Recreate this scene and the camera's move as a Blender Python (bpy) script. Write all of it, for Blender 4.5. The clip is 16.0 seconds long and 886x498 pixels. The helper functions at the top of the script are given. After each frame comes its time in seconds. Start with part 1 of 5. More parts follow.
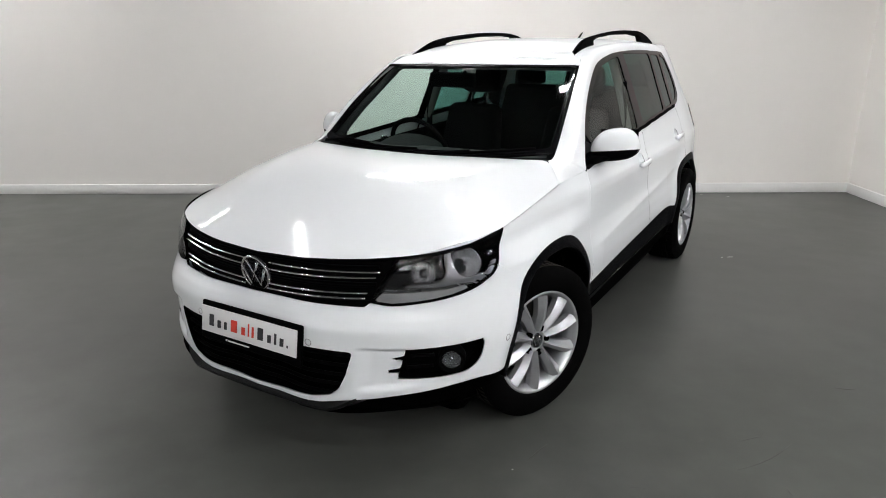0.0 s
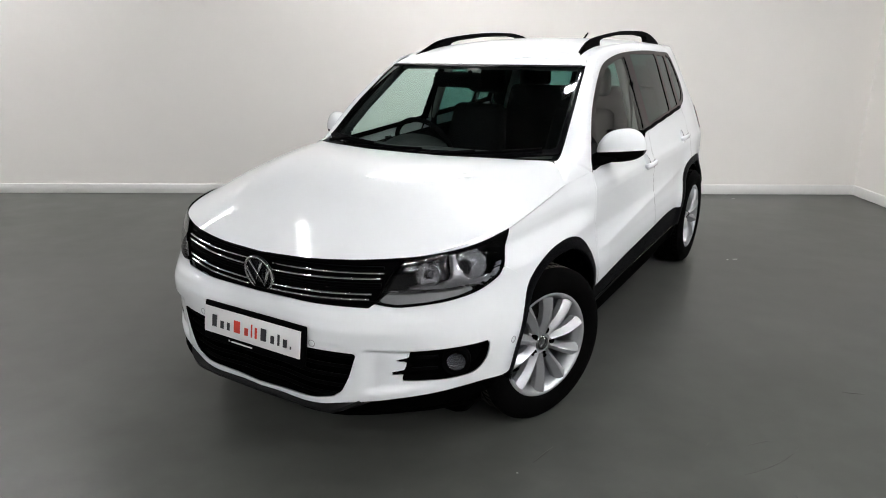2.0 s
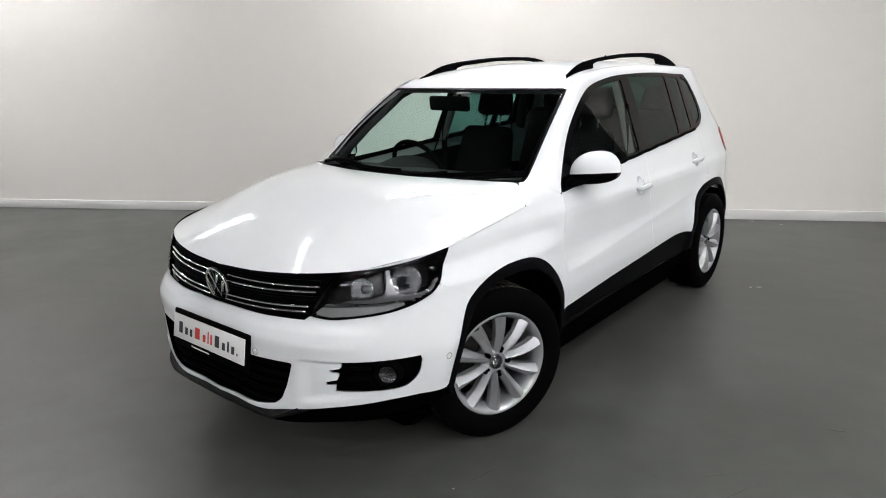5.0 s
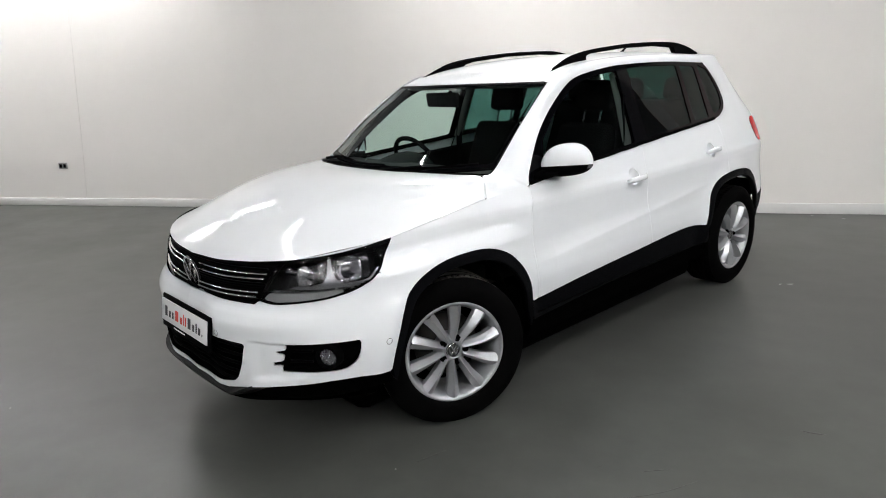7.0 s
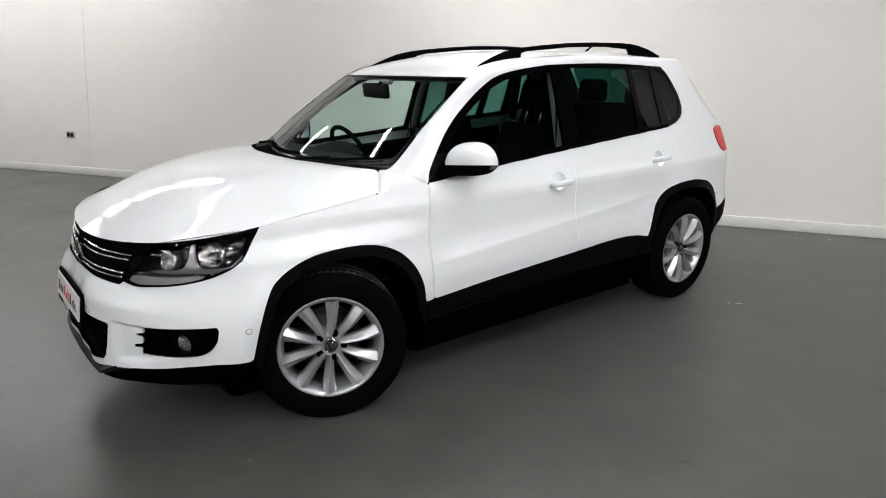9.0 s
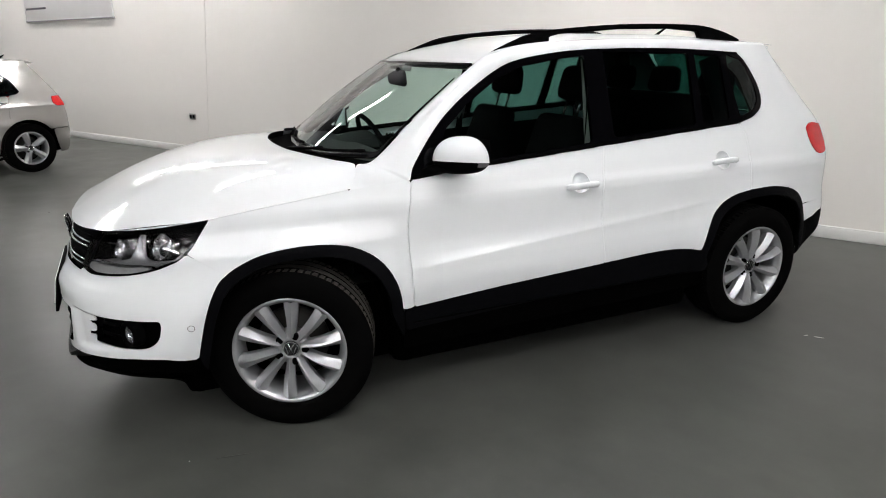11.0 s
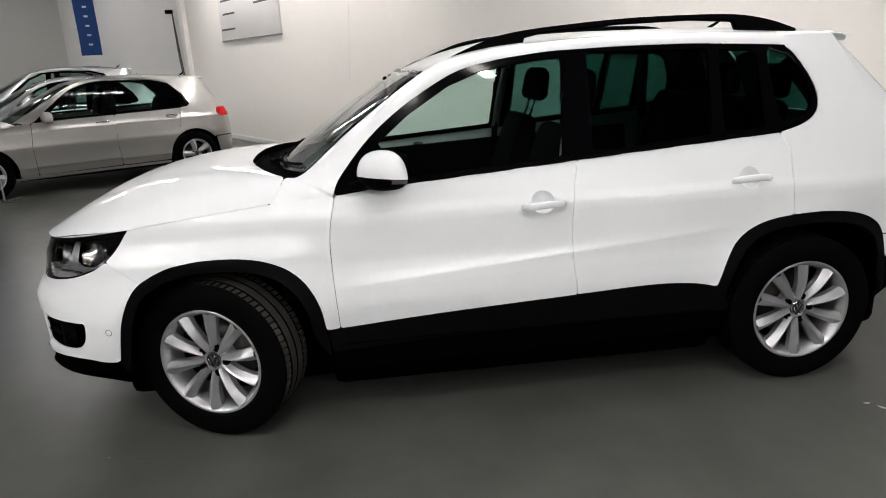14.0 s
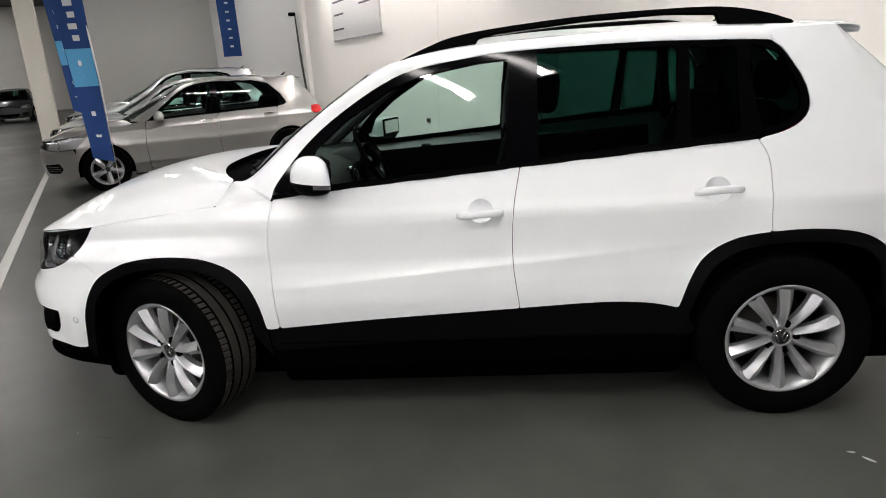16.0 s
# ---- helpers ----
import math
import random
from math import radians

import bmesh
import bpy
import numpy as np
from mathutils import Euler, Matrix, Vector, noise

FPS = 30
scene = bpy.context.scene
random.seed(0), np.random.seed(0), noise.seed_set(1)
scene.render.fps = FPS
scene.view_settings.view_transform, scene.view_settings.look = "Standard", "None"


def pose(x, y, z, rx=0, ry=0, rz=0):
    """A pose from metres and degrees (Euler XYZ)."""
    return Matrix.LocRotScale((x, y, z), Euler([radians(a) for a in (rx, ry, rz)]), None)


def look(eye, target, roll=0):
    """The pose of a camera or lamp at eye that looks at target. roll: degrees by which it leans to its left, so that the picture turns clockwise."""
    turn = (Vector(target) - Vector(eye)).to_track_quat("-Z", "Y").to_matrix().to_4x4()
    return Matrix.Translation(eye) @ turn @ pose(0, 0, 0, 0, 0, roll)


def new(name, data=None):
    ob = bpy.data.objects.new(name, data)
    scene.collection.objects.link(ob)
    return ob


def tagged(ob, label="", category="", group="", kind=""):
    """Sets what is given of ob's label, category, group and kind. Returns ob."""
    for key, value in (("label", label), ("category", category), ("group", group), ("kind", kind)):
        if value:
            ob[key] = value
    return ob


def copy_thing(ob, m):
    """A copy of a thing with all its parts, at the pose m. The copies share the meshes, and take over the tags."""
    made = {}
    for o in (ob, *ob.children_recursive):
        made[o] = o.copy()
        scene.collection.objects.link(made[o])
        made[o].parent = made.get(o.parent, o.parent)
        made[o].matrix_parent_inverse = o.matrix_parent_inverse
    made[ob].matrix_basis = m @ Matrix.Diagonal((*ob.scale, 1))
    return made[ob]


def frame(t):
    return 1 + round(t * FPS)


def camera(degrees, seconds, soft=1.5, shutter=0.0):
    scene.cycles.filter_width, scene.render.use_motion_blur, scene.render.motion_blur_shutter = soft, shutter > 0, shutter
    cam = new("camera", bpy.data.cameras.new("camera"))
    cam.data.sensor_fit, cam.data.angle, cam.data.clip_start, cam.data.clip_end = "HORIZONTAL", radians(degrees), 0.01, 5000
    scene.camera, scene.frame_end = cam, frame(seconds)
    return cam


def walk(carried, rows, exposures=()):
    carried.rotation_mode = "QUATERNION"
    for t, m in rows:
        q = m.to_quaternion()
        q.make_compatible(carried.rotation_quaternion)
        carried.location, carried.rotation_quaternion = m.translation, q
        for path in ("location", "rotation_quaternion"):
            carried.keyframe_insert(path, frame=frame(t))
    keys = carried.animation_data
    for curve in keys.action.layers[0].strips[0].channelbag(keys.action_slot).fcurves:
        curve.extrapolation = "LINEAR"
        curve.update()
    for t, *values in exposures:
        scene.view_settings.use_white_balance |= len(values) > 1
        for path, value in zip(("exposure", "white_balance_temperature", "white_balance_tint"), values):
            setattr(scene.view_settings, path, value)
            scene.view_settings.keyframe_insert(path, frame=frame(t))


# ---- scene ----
cam = camera(67.8, 16.0, soft=1.0)
PATH = [
    (0, (1.854, -3.751, 1.575), (0.854, -2.123, 0.983), -0.5),
    (0.5, (1.85, -3.757, 1.579), (0.861, -2.125, 0.98), -0.8),
    (1, (1.86, -3.763, 1.58), (0.875, -2.129, 0.983), -0.5),
    (1.5, (1.86, -3.756, 1.577), (0.875, -2.119, 0.985), 0.2),
    (2, (1.834, -3.737, 1.569), (0.827, -2.112, 0.979), -0.3),
    (2.5, (1.841, -3.729, 1.575), (0.863, -2.095, 0.964), -0.9),
    (3, (1.918, -3.737, 1.588), (0.855, -2.158, 0.974), -0.1),
    (3.5, (2.043, -3.745, 1.586), (0.882, -2.195, 1.084), 2.3),
    (4, (2.129, -3.702, 1.583), (0.907, -2.198, 1.088), -2.0),
    (4.5, (2.214, -3.592, 1.571), (0.98, -2.102, 1.065), -0.2),
    (5, (2.332, -3.485, 1.57), (1.105, -1.995, 1.047), -1.1),
    (7.3, (2.982, -3.094, 1.542), (1.508, -1.846, 1.024), -2.5),
    (7.5, (3.069, -3.075, 1.552), (1.593, -1.83, 1.03), -1.7),
    (8, (3.204, -2.993, 1.549), (1.705, -1.778, 1.021), -3.2),
    (8.5, (3.248, -2.754, 1.532), (1.738, -1.554, 1.002), -0.6),
    (8.7, (3.237, -2.673, 1.534), (1.732, -1.471, 0.998), -0.4),
    (10.8, (3.362, -1.882, 1.533), (1.634, -1.054, 0.958), 0.6),
    (11, (3.355, -1.798, 1.522), (1.621, -0.984, 0.946), -0.2),
    (11.5, (3.436, -1.584, 1.522), (1.639, -0.918, 0.951), -0.9),
    (12, (3.451, -1.438, 1.523), (1.614, -0.886, 0.957), -2.4),
    (12.5, (3.391, -1.239, 1.514), (1.528, -0.745, 0.978), -0.3),
    (13, (3.354, -1.049, 1.523), (1.49, -0.57, 0.98), -0.3),
    (13.5, (3.423, -0.839, 1.517), (1.525, -0.527, 0.971), -1.8),
    (14, (3.462, -0.65, 1.512), (1.555, -0.413, 0.958), -2.5),
    (14.5, (3.379, -0.419, 1.501), (1.46, -0.274, 0.957), -1.4),
    (15, (3.347, -0.26, 1.499), (1.437, -0.15, 0.918), -1.6),
    (15.5, (3.421, -0.054, 1.5), (1.508, -0.132, 0.923), -0.4),
    (16, (3.431, 0.17, 1.51), (1.515, 0.002, 0.96), -3.7),
]
walk(cam, [(t, look(eye, target, roll)) for t, eye, target, roll in PATH], [(0, 0.09, 6500, 10), (1, 0.10, 6500, 10), (2.5, 0.17, 6500, 10), (5, 0.10, 6500, 10), (8, 0.08, 6500, 10), (11, 0.03, 6600, 10), (13, -0.02, 6700, 11), (14.5, -0.02, 6780, 11), (16, 0.06, 6800, 11)])
# ---- light: a closed hall with rows of ceiling strip lights, many added as fill ----
world = bpy.data.worlds.new("world")
scene.world = world
world.use_nodes = True
world.node_tree.nodes["Background"].inputs[0].default_value = (0.6, 0.65, 0.7, 1)
world.node_tree.nodes["Background"].inputs[1].default_value = 0.05
TUBE = 68.0          # emission of the strip diffusers


# ---- materials ----
def mat(name, base, rough=0.5, metal=0.0, coat=0.0, spec=0.5, scale=0.0, vary=0.0, bump=0.0, bump_scale=200.0, rough_vary=0.0, emit=None, power=0.0):
    """A principled surface with noise in colour and roughness at two scales and a fine relief."""
    m = bpy.data.materials.new(name)
    m.use_nodes = True
    nt = m.node_tree
    b = nt.nodes["Principled BSDF"]
    b.inputs["Base Color"].default_value = (*base, 1)
    b.inputs["Roughness"].default_value = rough
    b.inputs["Metallic"].default_value = metal
    b.inputs["Coat Weight"].default_value = coat
    b.inputs["Coat Roughness"].default_value = 0.015
    b.inputs["Specular IOR Level"].default_value = spec
    tc = nt.nodes.new("ShaderNodeTexCoord")
    if vary or rough_vary:
        n1 = nt.nodes.new("ShaderNodeTexNoise")
        n1.inputs["Scale"].default_value = scale
        n1.inputs["Detail"].default_value = 6
        n2 = nt.nodes.new("ShaderNodeTexNoise")
        n2.inputs["Scale"].default_value = scale * 9
        n2.inputs["Detail"].default_value = 4
        for n in (n1, n2):
            nt.links.new(tc.outputs["Object"], n.inputs["Vector"])
        mx = nt.nodes.new("ShaderNodeMath")
        mx.operation = "MULTIPLY_ADD"
        mx.inputs[1].default_value = 0.35
        nt.links.new(n2.outputs["Fac"], mx.inputs[0])
        sc = nt.nodes.new("ShaderNodeMath")
        sc.operation = "MULTIPLY"
        sc.inputs[1].default_value = 0.65
        nt.links.new(n1.outputs["Fac"], sc.inputs[0])
        nt.links.new(sc.outputs[0], mx.inputs[2])
        if vary:
            rp = nt.nodes.new("ShaderNodeValToRGB")
            rp.color_ramp.elements[0].position = 0.12
            rp.color_ramp.elements[1].position = 0.88
            rp.color_ramp.elements[0].color = (*[c * max(0, 1 - 1.6 * vary) for c in base], 1)
            rp.color_ramp.elements[1].color = (*[min(1, c * (1 + 1.6 * vary)) for c in base], 1)
            nt.links.new(mx.outputs[0], rp.inputs[0])
            nt.links.new(rp.outputs[0], b.inputs["Base Color"])
        if rough_vary:
            mr = nt.nodes.new("ShaderNodeMapRange")
            mr.inputs[1].default_value, mr.inputs[2].default_value = 0.12, 0.88
            mr.inputs[3].default_value, mr.inputs[4].default_value = rough - rough_vary, rough + rough_vary
            nt.links.new(mx.outputs[0], mr.inputs[0])
            nt.links.new(mr.outputs[0], b.inputs["Roughness"])
    if bump:
        nb = nt.nodes.new("ShaderNodeTexNoise")
        nb.inputs["Scale"].default_value = bump_scale
        nb.inputs["Detail"].default_value = 3
        nt.links.new(tc.outputs["Object"], nb.inputs["Vector"])
        bp = nt.nodes.new("ShaderNodeBump")
        bp.inputs["Strength"].default_value = bump
        bp.inputs["Distance"].default_value = 0.002
        nt.links.new(nb.outputs["Fac"], bp.inputs["Height"])
        nt.links.new(bp.outputs["Normal"], b.inputs["Normal"])
    if emit:
        b.inputs["Emission Color"].default_value = (*emit, 1)
        b.inputs["Emission Strength"].default_value = power
    return m


def glass(name, tint, gloss_tint=(1, 1, 1), base_gloss=0.038):
    """Thin car glass: a tinted clear sheet with a mirror-like surface."""
    m = bpy.data.materials.new(name)
    m.use_nodes = True
    nt = m.node_tree
    nt.nodes.clear()
    out = nt.nodes.new("ShaderNodeOutputMaterial")
    tr = nt.nodes.new("ShaderNodeBsdfTransparent")
    tr.inputs[0].default_value = (*tint, 1)
    gl = nt.nodes.new("ShaderNodeBsdfGlossy")
    gl.inputs[0].default_value = (*gloss_tint, 1)
    gl.inputs["Roughness"].default_value = 0.01
    lw = nt.nodes.new("ShaderNodeLayerWeight")
    lw.inputs[0].default_value = 0.5
    pw = nt.nodes.new("ShaderNodeMath")
    pw.operation = "POWER"
    pw.inputs[1].default_value = 6.5
    nt.links.new(lw.outputs["Facing"], pw.inputs[0])
    fr = nt.nodes.new("ShaderNodeMath")
    fr.operation = "MULTIPLY_ADD"
    fr.inputs[1].default_value, fr.inputs[2].default_value = 1 - base_gloss, base_gloss
    nt.links.new(pw.outputs[0], fr.inputs[0])
    mx = nt.nodes.new("ShaderNodeMixShader")
    nt.links.new(fr.outputs[0], mx.inputs[0])
    nt.links.new(tr.outputs[0], mx.inputs[1])
    nt.links.new(gl.outputs[0], mx.inputs[2])
    nt.links.new(mx.outputs[0], out.inputs[0])
    return m


WHITE_PAINT = mat("white car paint", (0.785, 0.81, 0.83), 0.4, coat=0.85, spec=0.15, scale=2.0, vary=0.012, rough_vary=0.05)
WHITE_PAINT.node_tree.nodes["Principled BSDF"].inputs["Coat Roughness"].default_value = 0.08
BEIGE_PAINT = mat("warm silver car paint", (0.362, 0.352, 0.338), 0.3, metal=0.7, coat=1.0, scale=2.0, vary=0.03, bump=0.05, bump_scale=900)
SILVER_PAINT = mat("cool silver car paint", (0.45, 0.46, 0.47), 0.32, metal=0.75, coat=1.0, scale=2.0, vary=0.03, bump=0.05, bump_scale=900)
DARK_PAINT = mat("dark grey car paint", (0.03, 0.032, 0.036), 0.3, metal=0.3, coat=1.0, scale=2.0, vary=0.05)
BLACK_PLASTIC = mat("black grained plastic", (0.0018, 0.0018, 0.002), 0.6, spec=0.008, scale=6, vary=0.15, bump=0.25, bump_scale=700)
TRIM_PLASTIC = mat("dark trim plastic", (0.0026, 0.0027, 0.0034), 0.5, spec=0.03, scale=6, vary=0.2, bump=0.25, bump_scale=700)
# paler copy of the black plastic: light caught by the lip, as colour
LIP_PLASTIC = mat("lit grey-black plastic", (0.007, 0.007, 0.0072), 0.5, spec=0.12, scale=6, vary=0.25, bump=0.25, bump_scale=700)
FRIT = mat("black printed glass border", (0.0015, 0.0015, 0.002), 0.25, spec=0.06, scale=5, vary=0.1)
BLACK_GLOSS = mat("black gloss trim", (0.0015, 0.0015, 0.002), 0.08, spec=0.10, scale=5, vary=0.1, rough_vary=0.02)
# near-black: hollows and undersides carry their deep shade in this colour
BLACK_VOID = mat("shade-deep black", (0.0008, 0.0008, 0.0008), 0.9, spec=0.01, scale=5, vary=0.2)
CHROME = mat("chrome", (0.75, 0.75, 0.76), 0.08, metal=1.0, scale=9, rough_vary=0.03)
SATIN = mat("satin reflector", (0.32, 0.32, 0.33), 0.25, metal=1.0, scale=12, rough_vary=0.06)
DARK_CHROME = mat("smoked lamp housing", (0.012, 0.012, 0.013), 0.15, metal=0.0, scale=12, rough_vary=0.06)
LAMP_CHROME = mat("faceted lamp chrome", (0.85, 0.85, 0.86), 0.08, metal=0.85, scale=60, vary=0.06, rough_vary=0.03, bump=0.5, bump_scale=75)
LAMP_SILVER = mat("silver lamp bezel", (0.20, 0.20, 0.21), 0.20, metal=0.5, scale=30, vary=0.06)
LAMP_GREY = mat("grey indicator reflector", (0.42, 0.42, 0.425), 0.16, metal=0.4, scale=30, vary=0.1, bump=0.5, bump_scale=90)
ALLOY = mat("silver alloy", (0.44, 0.45, 0.465), 0.36, metal=0.72, coat=0.3, scale=8, vary=0.05, rough_vary=0.05)
TYRE = mat("tyre rubber", (0.0018, 0.0018, 0.0018), 0.8, spec=0.02, scale=10, vary=0.25, bump=0.2, bump_scale=300)
TREAD = mat("dusty tyre tread", (0.036, 0.0335, 0.0305), 0.85, spec=0.05, scale=14, vary=0.3, bump=0.3, bump_scale=300)
BRAKE = mat("brake disc steel", (0.05, 0.048, 0.045), 0.45, metal=0.8, scale=30, vary=0.15)
RED_LENS = mat("red lamp lens", (0.60, 0.010, 0.012), 0.22, coat=0.0, spec=0.18, scale=20, vary=0.15)
CLEAR_LENS = glass("clear lamp lens", (0.90, 0.91, 0.92), base_gloss=0.03)
GLASS_FRONT = glass("green tinted glass", (0.77, 0.91, 0.86))
GLASS_SCREEN = glass("windscreen glass", (0.82, 0.93, 0.89), base_gloss=0.055)
GLASS_MID = glass("light privacy glass", (0.45, 0.55, 0.52))
GLASS_DARK = glass("privacy glass", (0.08, 0.20, 0.175))
CLOTH = mat("black seat cloth", (0.003, 0.003, 0.0033), 0.95, spec=0.02, scale=40, vary=0.3, bump=0.3, bump_scale=500)
DASH = mat("charcoal dashboard", (0.010, 0.0105, 0.011), 0.65, spec=0.2, scale=20, vary=0.15, bump=0.2, bump_scale=600)
PILLAR_TRIM = mat("grey pillar trim", (0.18, 0.18, 0.175), 0.7, scale=20, vary=0.05)
PLATE_WHITE = mat("plate white", (0.78, 0.78, 0.78), 0.35, coat=0.3, scale=10, vary=0.02)
INK_BLACK = mat("plate ink dark", (0.02, 0.02, 0.025), 0.5)
INK_RED = mat("plate ink red", (0.65, 0.05, 0.03), 0.5)
BADGE_BLACK = mat("badge black", (0.008, 0.008, 0.01), 0.2, coat=0.5)
PAPER = mat("paper", (0.75, 0.76, 0.76), 0.8, scale=8, vary=0.03)
PRINT_GREY = mat("grey print", (0.09, 0.09, 0.10), 0.8)


# ---- geometry helpers ----
def part(name, data, material, parent=None, label=""):
    """Links verts and faces (with corner normals or none) or a bmesh as ONE mesh object under a thing or a part."""
    me = bpy.data.meshes.new(name)
    if isinstance(data, bmesh.types.BMesh):
        data.to_mesh(me)
        data.free()
        me.materials.append(material)
    else:
        me.from_pydata([tuple(map(float, v)) for v in data[0]], [], [tuple(map(int, f)) for f in data[1]])
        me.polygons.foreach_set("use_smooth", [True] * len(me.polygons))
        me.materials.append(material)
        if len(data) > 2 and data[2] is not None:
            me.normals_split_custom_set([tuple(map(float, n)) for n in data[2]])
    me.update()
    ob = new(name, me)
    if parent is not None:
        ob.parent = parent
    if label:
        tagged(ob, label)
    return ob


def again(ob, parent, m=None):
    """The same mesh once more under another thing or part."""
    o = new(ob.name.split(".")[0], ob.data)
    o.parent = parent
    if m is not None:
        o.matrix_local = m
    for key in ("label",):
        if key in ob:
            o[key] = ob[key]
    return o


def thing(name, label, category, m=None, group="", kind=""):
    ob = new(name)
    if m is not None:
        ob.matrix_world = m
    return tagged(ob, label, category, group, kind)


def smooth(points, n=6):
    """A curve through the points (Catmull-Rom)."""
    p = np.array(points, float)
    q = np.vstack([2 * p[0] - p[1], p, 2 * p[-1] - p[-2]])
    out = []
    for i in range(1, len(q) - 2):
        for t in np.arange(n) / n:
            out.append(0.5 * (2 * q[i] + (q[i + 1] - q[i - 1]) * t + (2 * q[i - 1] - 5 * q[i] + 4 * q[i + 1] - q[i + 2]) * t * t
                              + (3 * q[i] - q[i - 1] - 3 * q[i + 1] + q[i + 2]) * t ** 3))
    return np.vstack([out, p[-1:]])


def ramp(xs, ys):
    """A monotone smooth function through the pairs."""
    xs, ys = np.array(xs, float), np.array(ys, float)
    h, m = np.diff(xs), np.zeros(len(xs))
    dl = np.diff(ys) / h
    m[0], m[-1] = dl[0], dl[-1]
    for i in range(1, len(xs) - 1):
        if dl[i - 1] * dl[i] > 0:
            w1, w2 = 2 * h[i] + h[i - 1], h[i] + 2 * h[i - 1]
            m[i] = (w1 + w2) / (w1 / dl[i - 1] + w2 / dl[i])

    def f(x):
        x = np.clip(x, xs[0], xs[-1])
        i = np.clip(np.searchsorted(xs, x) - 1, 0, len(xs) - 2)
        t = (x - xs[i]) / h[i]
        return (1 + 2 * t) * (1 - t) ** 2 * ys[i] + t * (1 - t) ** 2 * h[i] * m[i] + t * t * (3 - 2 * t) * ys[i + 1] + t * t * (t - 1) * h[i] * m[i + 1]
    return f


def ease(t):
    t = np.clip(t, 0, 1)
    return t * t * (3 - 2 * t)


def chord(points):
    """A smooth function of length along a polyline."""
    p = np.array(points, float)
    k = np.r_[0, np.cumsum(np.linalg.norm(np.diff(p, axis=0), axis=1))]
    m = np.zeros_like(p)
    m[1:-1] = (p[2:] - p[:-2]) / (k[2:] - k[:-2])[:, None]
    m[0], m[-1] = (p[1] - p[0]) / (k[1] - k[0]), (p[-1] - p[-2]) / (k[-1] - k[-2])

    def f(x):
        x = np.clip(np.asarray(x, float), 0, k[-1])
        i = np.clip(np.searchsorted(k, x) - 1, 0, len(k) - 2)
        h = (k[i + 1] - k[i])[..., None]
        t = ((x - k[i])[..., None]) / h
        return (1 + 2 * t) * (1 - t) ** 2 * p[i] + t * (1 - t) ** 2 * h * m[i] + t * t * (3 - 2 * t) * p[i + 1] + t * t * (t - 1) * h * m[i + 1]
    return f, k[-1]


def distance(poly, a, b):
    """Signed distance of points to a closed outline, minus inside."""
    p = np.asarray(poly, float)
    q = np.roll(p, -1, 0)
    pts = np.c_[a, b]
    best, inside = np.full(len(pts), 1e9), np.zeros(len(pts), bool)
    for (x0, y0), (x1, y1) in zip(p, q):
        dx, dy = x1 - x0, y1 - y0
        t = np.clip(((pts[:, 0] - x0) * dx + (pts[:, 1] - y0) * dy) / (dx * dx + dy * dy + 1e-15), 0, 1)
        best = np.minimum(best, (pts[:, 0] - x0 - t * dx) ** 2 + (pts[:, 1] - y0 - t * dy) ** 2)
        if y0 != y1:
            cross = ((y0 > pts[:, 1]) != (y1 > pts[:, 1])) & (pts[:, 0] < dx * (pts[:, 1] - y0) / dy + x0)
            inside ^= cross
    return np.where(inside, -1, 1) * np.sqrt(best)


